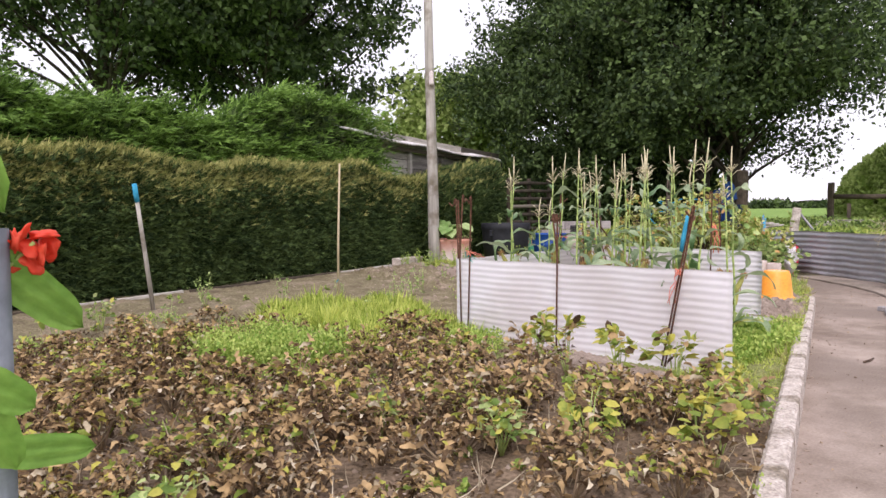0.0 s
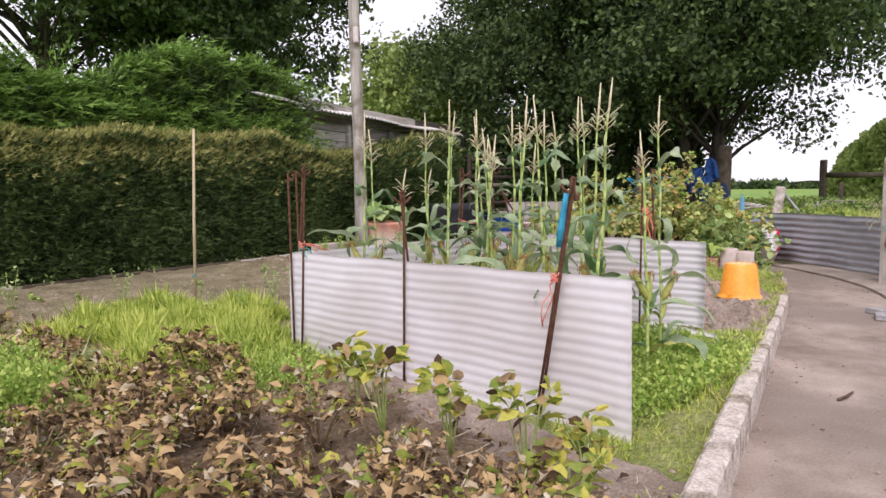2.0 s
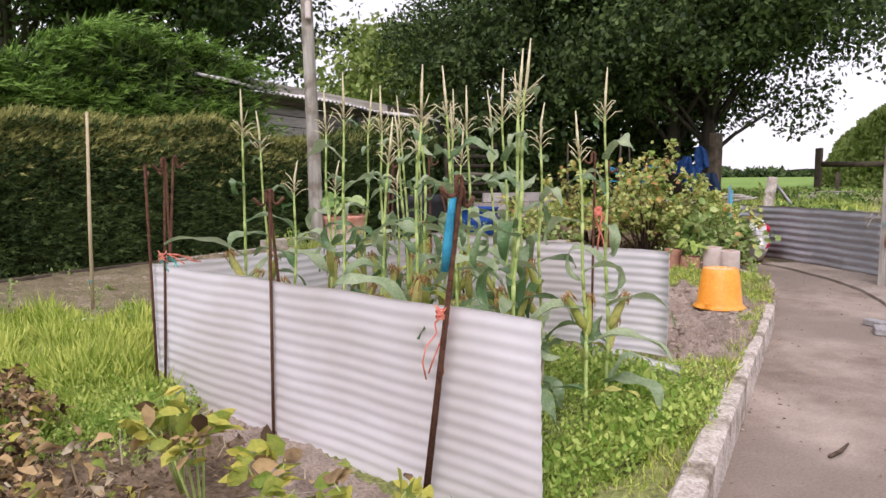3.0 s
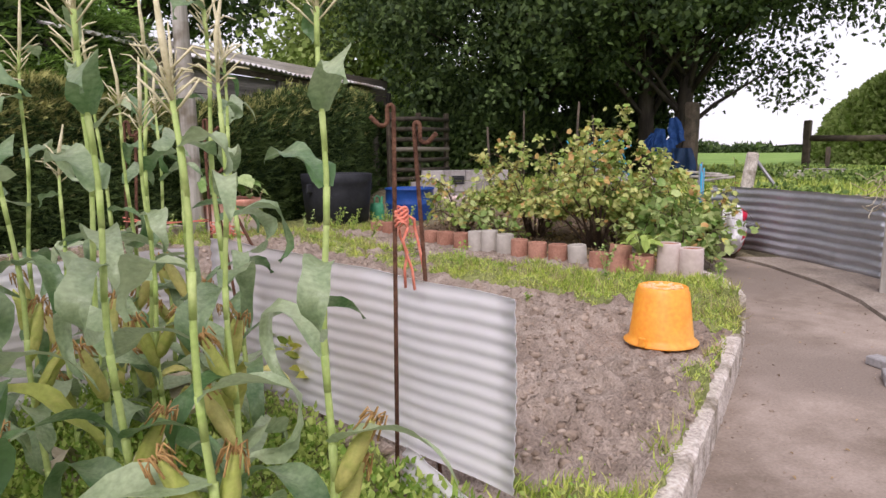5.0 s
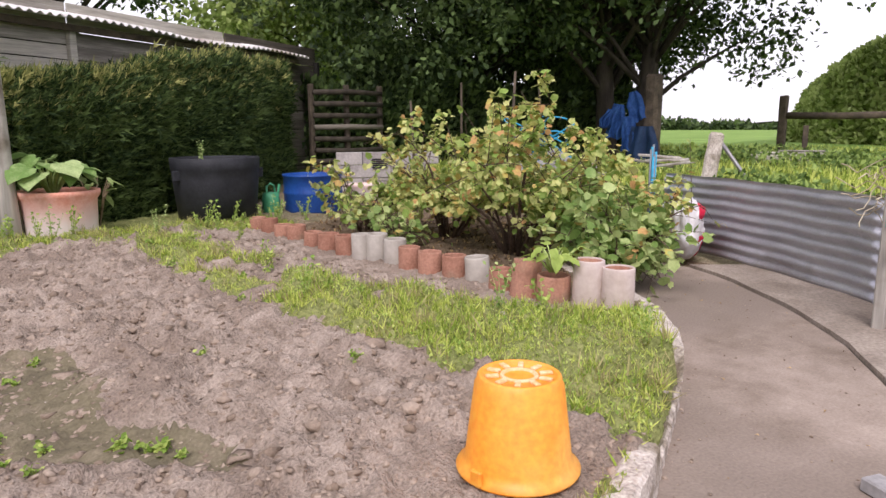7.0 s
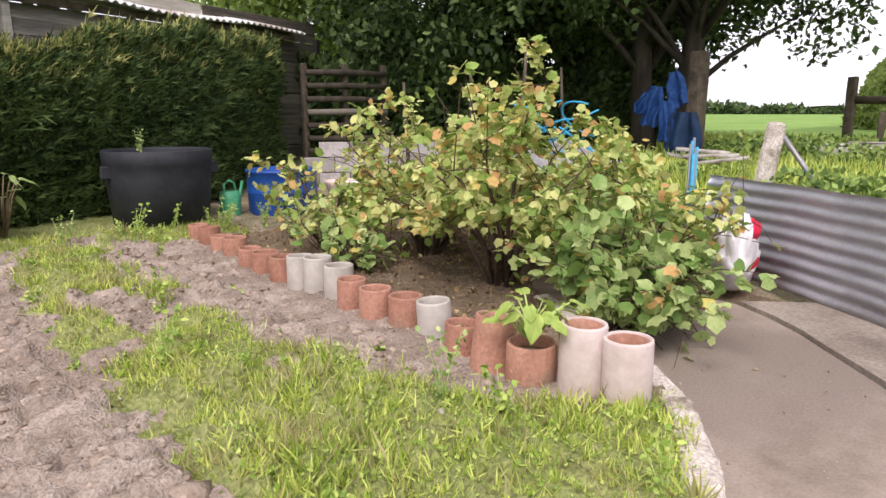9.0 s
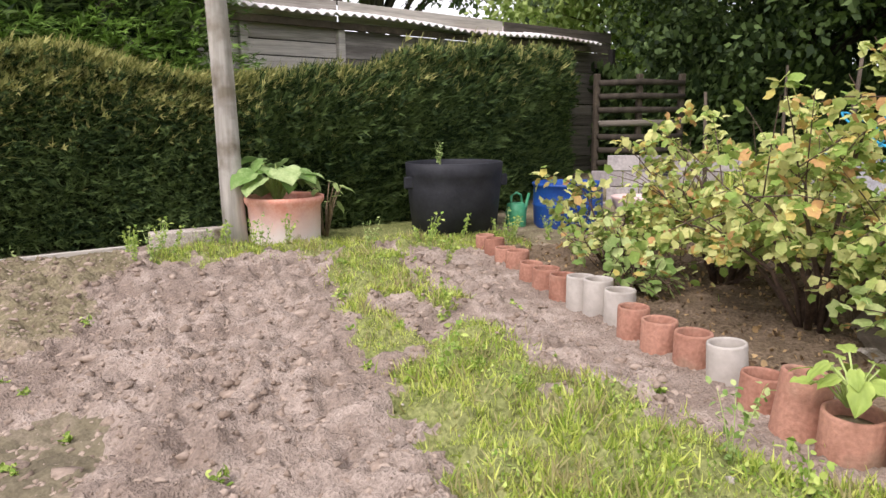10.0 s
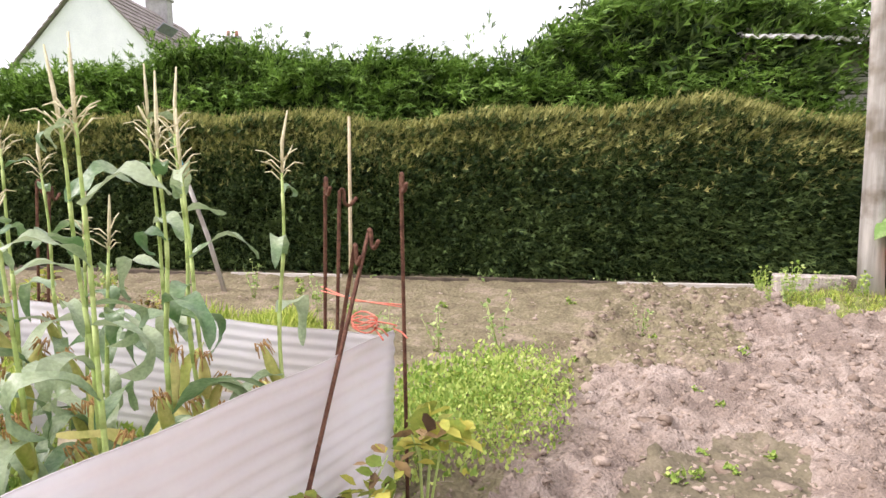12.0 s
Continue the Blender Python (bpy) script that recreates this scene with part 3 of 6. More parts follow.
# ---- hedges ----
def hedge(name, x0, x1, line, thick, height, label, leafmat, tipmat, n, size, kind_="spray", tilt=(0.15, -0.7, 0.6), bottom=0.12, taper=None, tipn=0.2, width=1.0, wob=0.12):
    """A clipped hedge: near-black painted inner shade and a skin of sprays. height(x) gives the top."""
    e = thing(name, (x0, float(line(x0)), 0), label, "hedge")
    o = np.array([x0, float(line(x0)), 0])
    sx = np.linspace(x0, x1, 60)
    V, Fc = [], []
    prof = [(0.12, 0.0), (0.14, 0.35), (0.13, 0.7), (0.16, 0.93), (0.4, 1.0), (0.8, 0.98), (1.0, 0.8), (1.0, 0)]
    for xx in sx:
        h = float(height(xx)) - 0.12
        t = 1.0 if taper is None else float(taper(xx))
        for u, v in prof:
            yy = float(line(xx)) + thick * (0.5 + (u - 0.5) * t)
            V.append((xx - o[0], yy - o[1] + 0.05 * math.sin(xx * 3 + v * 5), v * h + 0.02))
    m = len(prof)
    for i in range(len(sx) - 1):
        for k in range(m):
            a, b = i * m + k, i * m + (k + 1) % m
            Fc.append((a, b, b + m, a + m))
    Fc += [tuple(range(m)), tuple((len(sx) - 1) * m + k for k in range(m))[::-1]]
    # this solid's near-black colour stands for shade behind the sprays
    raw("inside", V, Fc, M["core"], e, "near-black solid for the shade inside the hedge", smooth=True)
    for nm, mm, cnt, top in (("foliage", leafmat, n, False), ("tip_growth", tipmat, int(n * tipn), True)):
        X = rng.uniform(x0, x1, cnt)
        H = np.array([height(v) for v in X])
        T = np.ones(cnt) if taper is None else np.array([taper(v) for v in X])
        u = rng.random(cnt)
        face = rng.random(cnt) < (0.74 if not top else 0.5)
        v = np.where(face, bottom / 2 + (1 - bottom / 2) * rng.random(cnt) ** (1.0 if not top else 0.14), 1.0)
        dep = np.where(face, 0.0, rng.random(cnt))
        bulge = wob * fbm(X, v * H, 2.5, 21) + 0.06 * fbm(X, v * H, 9, 22)
        Y = np.array([line(q) for q in X]) + thick * (0.5 + (dep - 0.5) * T) - np.where(face, bulge, 0) + np.where(face, 0.16 * sstep(0.8, 1, v), 0)
        Z = v * H + np.where(face, 0, 0.12 * fbm(X, Y, 5, 23) - 0.05) + (0.05 if top else 0)
        P = np.stack([X, Y, Z], -1) - o + rng.normal(size=(cnt, 3)) * 0.035 * (size / 0.13) ** 1.3
        D = np.array(tilt) + rng.normal(size=(cnt, 3)) * 0.5
        D[~face] += (0, 0.3, 0.9)
        if top:
            D += (0, 0, 0.7)
        N = rdir(cnt, 0.4)
        scatter(nm, P, D, N, size * rng.uniform(0.6, 1.3, cnt), kind_, mm, e, "", width)
    return e


hedge("conifer_hedge", -6, 9.9, hedge_line, 1.0, lambda x: 1.95 + 0.06 * math.sin(x * 1.1) + 0.05 * math.sin(2.7 * x) - 0.1 * float(sstep(7.5, 9.2, x)),
      "long clipped dark green conifer hedge with olive brown tips", M["hedge"], M["hedgetip"], 90000, 0.145, tilt=(0.9, -0.45, 0.1), tipn=0.46, width=0.6)
hedge("conifer_hedge", 9.6, 15.1, lambda x: hedge_line(x) - 0.2 + 0.04 * (x - 9.3) + 1.0 * float(sstep(12.6, 14.3, x)), 1.6, lambda x: 1.85 + 0.42 * float(sstep(10.2, 12.4, x)) + 0.16 * float(sstep(12.6, 15.0, x)) + 0.05 * math.sin(5 * x),
      "bushy rounded dark green conifer hedge before the shed", M["hedge"], M["hedgetip"], 40000, 0.18, tilt=(0.8, -0.5, 0.45), tipn=0.07, width=0.65, taper=lambda x: 1 - 0.6 * float(sstep(14.0, 15.2, x)), wob=0.25)
lh = lambda x: 2.85 + 0.16 * math.sin(x * 0.9 + 1) + 0.1 * math.sin(2.3 * x) + 0.45 * float(sstep(4.5, 6.5, x)) - 0.4 * float(sstep(7.9, 8.9, x))
ley_line = lambda x: hedge_line(x) + 1.15
ley = hedge("leylandii_hedge", -9, 8.9, ley_line, 1.6, lambda x: lh(x) - 0.1, "tall unclipped feathery bright green conifer hedge", M["hedge"], M["ley"], 14000, 0.25, tilt=(0.75, -0.35, 0.1), bottom=1.0, tipn=0.3, wob=0.25)
# feathery plumes: sprays fanned along drooping shoots
n = 2300
X = rng.uniform(-9, 9.1, n)
top = rng.random(n) < 0.45
H = np.array([lh(v) for v in X])
V_ = np.where(top, H + rng.uniform(-0.12, 0.08, n), rng.uniform(1.5, 1.0 + H.mean() * 0.62, n))
Y = np.array([ley_line(v) for v in X]) + np.where(top, rng.uniform(-0.1, 1.2, n), -0.12 + 0.3 * (V_ > 2.5))
O = np.stack([X, Y, V_], -1) - np.array([-9, float(ley_line(-9)), 0])
DR = unit(np.array([0.85, -0.3, 0.3]) + rng.normal(size=(n, 3)) * (0.35, 0.3, 0.22))
LN = rng.uniform(0.35, 0.8, n)
k = 22
T = np.linspace(0.02, 1, k)[None, :, None]
Pm = O[:, None, :] + DR[:, None, :] * LN[:, None, None] * T + np.array([0, 0, -0.22]) * T ** 2 * LN[:, None, None] + rng.normal(size=(n, k, 3)) * 0.05 * (1 - 0.5 * T)
side = np.where(np.arange(k) % 2, 1, -1)[None, :, None] * unit(np.cross(DR, (0, 0.5, 1)))[:, None, :]
Dm = DR[:, None, :] * 0.9 + side * 0.55 * (1 - T * 0.7) + np.array([0, 0, -0.25]) * T
scatter("plume_foliage", Pm.reshape(-1, 3), (Dm + rng.normal(size=Dm.shape) * 0.2).reshape(-1, 3), np.tile((0, -0.4, 1), (n * k, 1)) + rng.normal(size=(n * k, 3)) * 0.4, 0.19 * rng.uniform(0.6, 1.3, n * k), "spray", M["ley"], ley, "", 0.6)

# ---- trees ----
def tree(name, at, height, trunk_r, crown, label, leafmat, n_leaf, leaf, trunks=1, spread=0.5, seed=1, low=0.3, clump=0.9, limbs=16, lean=(0, 0)):
    """Tapered trunk and limbs; the crown is clumps of leaves round the ends of the boughs. crown: half widths in x, y and height range."""
    r = random.Random(seed)
    e = thing(name, at, label, "tree")
    paths, ends = [], []
    cx, cy, z0, z1 = crown
    for s in range(trunks):
        a0 = r.uniform(0, 6.28)
        off = Vector((math.cos(a0), math.sin(a0), 0)) * (0.5 if trunks > 1 else 0)
        top = Vector((off.x * 3 + lean[0] * height, off.y * 3 + lean[1] * height, height * 0.85))
        tp = [off * 0.6 + (top - off) * (q / 7) + Vector((r.uniform(-1, 1), r.uniform(-1, 1), 0)) * 0.12 * (q > 0) for q in range(8)]
        tp[0].z = -0.3
        paths.append((tp, [trunk_r * (1.25 if q == 0 else 1 - 0.12 * q) for q in range(8)]))
        for k in range(limbs):
            f = low + (0.98 - low) * (k + r.random()) / limbs
            b = tp[min(6, int(f * 7))].lerp(tp[min(7, int(f * 7) + 1)], (f * 7) % 1)
            a = k * 2.4 + r.uniform(-0.4, 0.4)
            hz = z0 + (z1 - z0) * f
            prof = math.sin(math.pi * min(1, (0.15 + 0.8 * f))) ** 0.55
            for q in range(3):
                a2 = a + r.uniform(-0.5, 0.5)
                rr = r.uniform(0.5, 1.0) * prof
                tip = Vector((cx * rr * math.cos(a2), cy * rr * math.sin(a2), hz + r.uniform(-0.1, 0.12) * (z1 - z0)))
                mid = b.lerp(tip, 0.5) + Vector((r.uniform(-.3, .3), r.uniform(-.3, .3), 0.35))
                path = [b, b.lerp(mid, 0.5) + Vector((0, 0, .1)), mid, mid.lerp(tip, .6), tip]
                w = trunk_r * (0.32 - 0.2 * f)
                paths.append((path, [w, w * .75, w * .5, w * .3, w * .1]))
                ends += [tip, mid.lerp(tip, .6), mid.lerp(tip, 0.2), tip + Vector((r.uniform(-1, 1), r.uniform(-1, 1), r.uniform(-.8, .3))) * clump]
    tubes("trunk", paths, M["bark"], e, "dark bark trunk and limbs", 7)
    E_ = np.array([tuple(v) for v in ends])
    pick = rng.integers(0, len(E_), n_leaf)
    # twig sprays inside each clump make gaps
    sub = E_[:, None, :] + rng.normal(size=(len(E_), 14, 3)) * np.array([clump, clump, clump * 0.55]) * 0.6
    P = sub[pick, rng.integers(0, 14, n_leaf)] + rng.normal(size=(n_leaf, 3)) * clump * 0.14
    D = rdir(n_leaf, -0.35)
    scatter("crown", P, D, rdir(n_leaf, 0.8), leaf * rng.uniform(0.6, 1.3, n_leaf), "tri", leafmat, e, "")
    return e


tree("broadleaf_tree", (21.2, 10.4, 0.3), 11, 0.24, (4.7, 4.7, 2.3, 12.5), "large dark broadleaf tree with a full low crown", M["treeleaf"], 118000, 0.16, trunks=2, seed=3, low=0.14, clump=1.1, limbs=26)
tree("broadleaf_tree", (20.8, 15.0, 0.3), 11, 0.2, (4.4, 4.4, 0.9, 11.5), "dark broadleaf tree beyond the timber shed", M["treeleaf"], 100000, 0.16, trunks=1, seed=5, low=0.06, clump=1.15, limbs=26)
tree("broadleaf_tree", (27.0, 16.5, 0.5), 10, 0.22, (4.0, 4.0, 2.4, 10.5), "broadleaf tree at the edge of the field", M["treeleaf"], 36000, 0.22, trunks=2, seed=8, low=0.1, clump=1.0, limbs=22)
tree("broadleaf_tree", (31.5, 6.6, 0.6), 9, 0.2, (3.4, 3.4, 4.6, 10.0), "airy broadleaf tree with thin drooping branches", M["treeleaf"], 12000, 0.2, trunks=1, seed=9, low=0.4, clump=0.8, limbs=16)
tree("broadleaf_tree", (8.6, 31.0, 0.2), 17, 0.4, (8.8, 7.0, 4.2, 18.5), "broadleaf tree with dark limbs behind the hedges", M["treeleaf"], 62000, 0.27, trunks=1, seed=11, low=0.22, clump=1.6, limbs=26)
tree("broadleaf_tree", (14.6, 28.0, 0.2), 17, 0.4, (5.6, 6.5, 4.6, 17.5), "leafy broadleaf tree behind the hedges and shed", M["treeleaf"], 60000, 0.26, trunks=1, seed=12, low=0.2, clump=1.2, limbs=24)
tree("ash_tree", (20.5, 22.0, 0.3), 6, 0.16, (4.0, 3.2, 2.0, 6.6), "lighter green ash tree behind the shed roof", M["treeleaf_light"], 16000, 0.26, trunks=2, seed=14, low=0.2, clump=0.8, limbs=16)

# ---- corrugated sheets ----
def sheet(p0, p1, z0, z1, amp, pitch, thick, material, label, category, group="", bow=0.0, tear=None, z0b=None, z1b=None):
    """A corrugated sheet on edge; the ridges run along its length. tear: how far the far lower corner is torn away."""
    a, b = Vector((*p0, 0)), Vector((*p1, 0))
    d = (b - a).normalized()
    nrm = Vector((d.y, -d.x, 0))
    L = (b - a).length
    z0b, z1b = z0 if z0b is None else z0b, z1 if z1b is None else z1b
    nu, nv = max(2, int(L / 0.09)), int((z1 - z0) / pitch * 8)
    V, Fc = [], []
    for s in (0, 1):
        for i in range(nu + 1):
            u = i / nu
            zb, zt = z0 + (z0b - z0) * u, z1 + (z1b - z1) * u
            for j in range(nv + 1):
                v = j / nv
                o = amp * math.sin(2 * math.pi * v * (z1 - z0) / pitch) + bow * math.sin(math.pi * u) + 0.012 * math.sin(5 * u + 3 * v) + (thick if s else 0)
                q = a + d * (L * u) + nrm * o
                V.append((q.x - a.x, q.y - a.y, zb + (zt - zb) * v + 0.004 * math.sin(u * 23)))
    m = (nu + 1) * (nv + 1)
    keep = lambda i, j: not (tear and i / nu > 1 - tear[0] * (1 - j / nv / tear[1]) and j / nv < tear[1])
    for s in (0, 1):
        for i in range(nu):
            for j in range(nv):
                if keep(i, j):
                    q = (s * m + i * (nv + 1) + j, s * m + (i + 1) * (nv + 1) + j, s * m + (i + 1) * (nv + 1) + j + 1, s * m + i * (nv + 1) + j + 1)
                    Fc.append(q if s else q[::-1])
    for i in range(nu):
        for j in (nv,):
            q = i * (nv + 1) + j
            Fc.append((q, q + nv + 1, q + nv + 1 + m, q + m))
    for i in (0, nu):
        for j in range(nv):
            if keep(min(i, nu - 1), j):
                q = i * (nv + 1) + j
                Fc.append((q, q + 1, q + 1 + m, q + m))
    ob = raw("sheet", V, Fc, material, smooth=True)
    ob.name = category.replace(" ", "_")
    ob.location = (a.x, a.y, 0)
    return tagged(ob, label=label, category=category, group=group)


sheet((4.65, 4.98), (5.09, 2.36), -0.02, 0.75, 0.0024, 0.055, 0.003, M["plastic"], "milky white corrugated plastic sheet standing before the corn", "corrugated sheet", "sheets round the corn", z0b=-0.1)
sheet((7.03, 2.97), (7.03, 5.18), 0.13, 0.785, 0.0034, 0.052, 0.003, M["plastic"], "milky white corrugated plastic sheet behind the corn", "corrugated sheet", "sheets round the corn", bow=0.03, z0b=0.0)
sheet((4.68, 5.04), (6.99, 5.24), -0.02, 0.74, 0.0022, 0.052, 0.003, M["plastic"], "milky white corrugated plastic sheet beside the corn", "corrugated sheet", "sheets round the corn")
sheet((15.4, 6.3), (13.85, 3.62), -0.16, 0.72, 0.014, 0.11, 0.002, M["galv"], "old grey galvanised corrugated iron sheet along the path's bend", "corrugated iron", "iron along the path", bow=-0.12)
sheet((13.85, 3.62), (12.1, 2.0), -0.17, 0.72, 0.014, 0.11, 0.002, M["galv"], "old grey galvanised corrugated iron sheet beside the path", "corrugated iron", "iron along the path")

sheet((6.85, 2.78), (7.0, 3.5), -0.03, 0.14, 0.011, 0.05, 0.003, M["plastic"], "low torn strip of milky corrugated plastic on the ground", "corrugated sheet")


def G(x, y):
    return float(ground_z(x, y))


# ---- timber shed behind the hedge ----
RAIL_A, RAIL_B = (15.75, 14.4), (17.35, 14.1)
SH = math.degrees(math.atan2(3.5, 8.4))
shed = thing("shed", (7.4, 11.75, 0.1), "old timber shed of weathered grey boards with a corrugated roof", "shed", rz=SH)
r = random.Random(4)
# the far stretch takes a darker copy of the board colour
for k in range(14):
    zb = 0.15 + k * 0.205
    for (xa, xb) in ((0.7, 3.9), (3.92, 7.3), (7.32, 10.45)):
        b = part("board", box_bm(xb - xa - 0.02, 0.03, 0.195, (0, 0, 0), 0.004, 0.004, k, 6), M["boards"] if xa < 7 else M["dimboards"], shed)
        b.matrix_basis = pose((xa + xb) / 2, 0.28 + r.uniform(0, 0.02), zb + 0.1 + r.uniform(-.006, .006), r.uniform(-2, 2), r.uniform(-.25, .25), 0)
# posts past x = 7 take the near-black shade colour
for xx in (0.7, 2.4, 3.9, 5.8, 7.35, 10.4):
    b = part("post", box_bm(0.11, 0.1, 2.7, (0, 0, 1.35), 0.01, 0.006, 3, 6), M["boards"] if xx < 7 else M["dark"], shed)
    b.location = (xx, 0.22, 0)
# unlit-looking backing walls, added so the shed's inside reads as shade
part("near_shade_wall", box_bm(0.05, 2.5, 2.7, (0, 0, 1.35), 0.004), M["dark"], shed).location = (0.75, 1.6, 0)
part("far_shade_wall", box_bm(0.05, 2.4, 2.5, (0, 0, 1.25), 0.004), M["dark"], shed).location = (10.4, 1.6, 0)
part("rear_shade_wall", box_bm(9.6, 0.05, 2.9, (0, 0, 1.45), 0.004), M["dark"], shed).location = (5.55, 2.75, 0)
part("inner_shade_wall", box_bm(0.05, 2.5, 2.7, (0, 0, 1.35), 0.004), M["dark"], shed).location = (7.4, 1.55, 0)
rf = thing("rail_fence", (RAIL_A[0], RAIL_A[1], 0.1), "dark fence of round timber rails beside the shed's end", "fence")
rail_run = Vector((RAIL_B[0] - RAIL_A[0], RAIL_B[1] - RAIL_A[1], 0))
for k in range(8):
    v, f = tube_arrays([(0, 0, 0), rail_run * 0.5 + Vector((0, 0, r.uniform(-.03, .03))), rail_run], [0.055, 0.06, 0.05], 8)
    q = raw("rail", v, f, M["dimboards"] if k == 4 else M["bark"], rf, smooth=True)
    q.location = (0, 0.02 * (k % 2), 0.25 + 0.24 * k)
for k in range(3):
    part("post", box_bm(0.1, 0.1, 2.1, (0, 0, 1.05), 0.01), M["darkwood"], rf).location = rail_run * (0.5 * k) + Vector((0, 0.1, 0))
# roof: ridges run up the slope
for kk, (xa, xb, mt) in enumerate(((0.6, 1.5, 0), (1.42, 3.6, 0), (3.52, 5.7, 0), (5.62, 7.8, 0), (7.72, 9.6, 0))):
    nu, nv = int((xb - xa) / 0.076 * 6), 8
    V, Fc = [], []
    for s in (0, 1):
        for i in range(nu + 1):
            x = xa + (xb - xa) * i / nu
            for j in range(nv + 1):
                y = -0.12 + 2.8 * j / nv
                V.append((x, y, 2.74 + 0.02 * math.sin(2 * math.pi * x / 0.15) + 0.22 * (y + 0.12) + 0.1 * max(0, 1 - x / 5) - 0.02 * s + 0.006 * (-1) ** kk + 0.02 * math.sin(1.7 * x)))
    m = (nu + 1) * (nv + 1)
    for i in range(nu):
        for j in range(nv):
            a = i * (nv + 1) + j
            Fc += [(a, a + nv + 1, a + nv + 2, a + 1), (a + m, a + m + 1, a + m + nv + 2, a + m + nv + 1)]
        a = i * (nv + 1)
        Fc.append((a, a + m, a + m + nv + 1, a + nv + 1))
    raw("roof_sheet", V, Fc, M["roof"], shed, "pale pinkish corrugated roof sheet", smooth=True)
part("fascia", box_bm(8.9, 0.04, 0.1, (5.1, 0.12, 2.64), 0.006), M["darkwood"], shed, "dark fascia board under the roof")

# ---- pole, pots and tubs by the hedge ----
pole = thing("utility_pole", (9.28, 10.64, 0.02), "tall weathered grey timber pole beside the hedge", "pole")
v, f = tube_arrays([(0, 0, -0.1), (-0.02, 0, 0.6), (-0.03, 0, 1.8), (-0.09, 0, 4), (-0.14, 0, 7.5)], [0.125, 0.118, 0.11, 0.095, 0.075], 18)
raw("shaft", v, f, M["greywood"], pole, smooth=True)
part("bracket", box_bm(0.07, 0.1, 0.28, (-0.13, -0.1, 3.9), 0.02), M["whitepot"], pole, "pale bracket box on the pole")

pot = thing("planter", (9.79, 10.66, G(9.79, 10.5) - 0.07), "round tub with faded red paint over chalky white beside the pole", "planter")
lathe("tub_wall", [(0.365, 0.0), (0.37, 0.1), (0.385, 0.5), (0.415, 0.54), (0.425, 0.57), (0.425, 0.6), (0.4, 0.605), (0.385, 0.58), (0.375, 0.5), (0.37, 0.45)], M["redpot"], pot, ring=False)
lathe("soil", [(0.375, 0.44), (0.37, 0.5), (0.1, 0.53)], M["darksoil"], pot, "dark potting soil")


def big_leaf(r, L=0.3, wide=0.8, droop=0.5, lobes=3, wav=0.05):
    """A broad, crinkled leaf blade, from its stalk's end outward."""
    nu, nv = 8, 8
    V, Fc = [], []
    for i in range(nu + 1):
        u = i / nu
        w = wide * L * 0.5 * (math.sin(math.pi * min(1, 0.12 + 0.88 * u)) ** 0.6) * (1 + 0.12 * math.cos(lobes * math.pi * 2 * u))
        for j in range(nv + 1):
            t = (j / nv - 0.5) * 2
            V.append((t * w, u * L - 0.1 * L * abs(t) * (1 - u), -droop * L * u * u + 0.15 * w * abs(t) + wav * L * math.sin(9 * u + r.random() * 0.5) * abs(t) + 0.03 * L * math.sin(t * 9)))
    for i in range(nu):
        for j in range(nv):
            a = i * (nv + 1) + j
            Fc.append((a, a + 1, a + nv + 2, a + nv + 1))
    return V, Fc


def leafy(name, at, label, category, n, L, R, H, material, stem, seed=0, wide=0.8, base=0.0):
    """A rosette of stalked big leaves."""
    r = random.Random(seed)
    e = thing(name, at, label, category)
    for k in range(n):
        a = k * 2.4 + r.uniform(-.3, .3)
        rr, h = R * r.uniform(0.3, 1), H * r.uniform(0.5, 1)
        tip = Vector((rr * math.cos(a), rr * math.sin(a), h))
        tubes("stalk", [([(0.03 * math.cos(a), 0.03 * math.sin(a), base), tip * 0.6 + Vector((0, 0, 0.1 * H)), tip], [0.012 * min(1, L * 4), 0.01 * min(1, L * 4), 0.005])], stem, e, "", 5)
        v, f = big_leaf(r, L * r.uniform(0.6, 1.1), wide, r.uniform(0.2, 0.7))
        q = raw("leaf", v, f, material, e, smooth=True)
        q.matrix_basis = pose(*tip, r.uniform(-35, 25), r.uniform(-20, 20), math.degrees(a) - 90)
    return e


leafy("rhubarb", (9.72, 10.62, 0.58), "rhubarb with big crinkled green leaves in the red tub", "plant", 24, 0.26, 0.3, 0.42, M["rhubarb"], M["cornstalk"], 3, 1.1)
leafy("elder_shoot", (10.25, 10.95, 0.1), "leafy green shoots behind the red tub", "plant", 12, 0.16, 0.25, 0.62, M["lush"], M["deadstem"], 5, 0.6)

tub = thing("water_tub", (11.82, 10.98, G(11.8, 10.9) - 0.08), "big round black plastic tub by the hedge", "tub")
lathe("wall", [(0.5, 0.0), (0.555, 0.6), (0.565, 0.74), (0.572, 0.75), (0.58, 0.9), (0.57, 0.905), (0.56, 0.88), (0.53, 0.7), (0.49, 0.5)], M["black"], tub, sides=48, wob=0.008)
for k in range(2):
    part("handle", box_bm(0.12, 0.05, 0.14, (0, 0, 0), 0.015), M["black"], tub, "moulded black handle").matrix_basis = pose(0.585 * (1 - 2 * k), -0.1, 0.68)

can = thing("watering_can", (12.62, 10.95, G(12.62, 10.9) - 0.01), "green plastic watering can between the tubs", "watering can", rz=20)
lathe("body", [(0.115, 0), (0.125, 0.03), (0.13, 0.2), (0.11, 0.3), (0.09, 0.31)], M["green"], can, sides=24)
tubes("handle", [([(-0.09, 0, 0.28), (-0.08, 0, 0.4), (0.0, 0, 0.44), (0.08, 0, 0.4), (0.1, 0, 0.3), (0.12, 0, 0.15)], 0.014)], M["green"], can, "", 8)
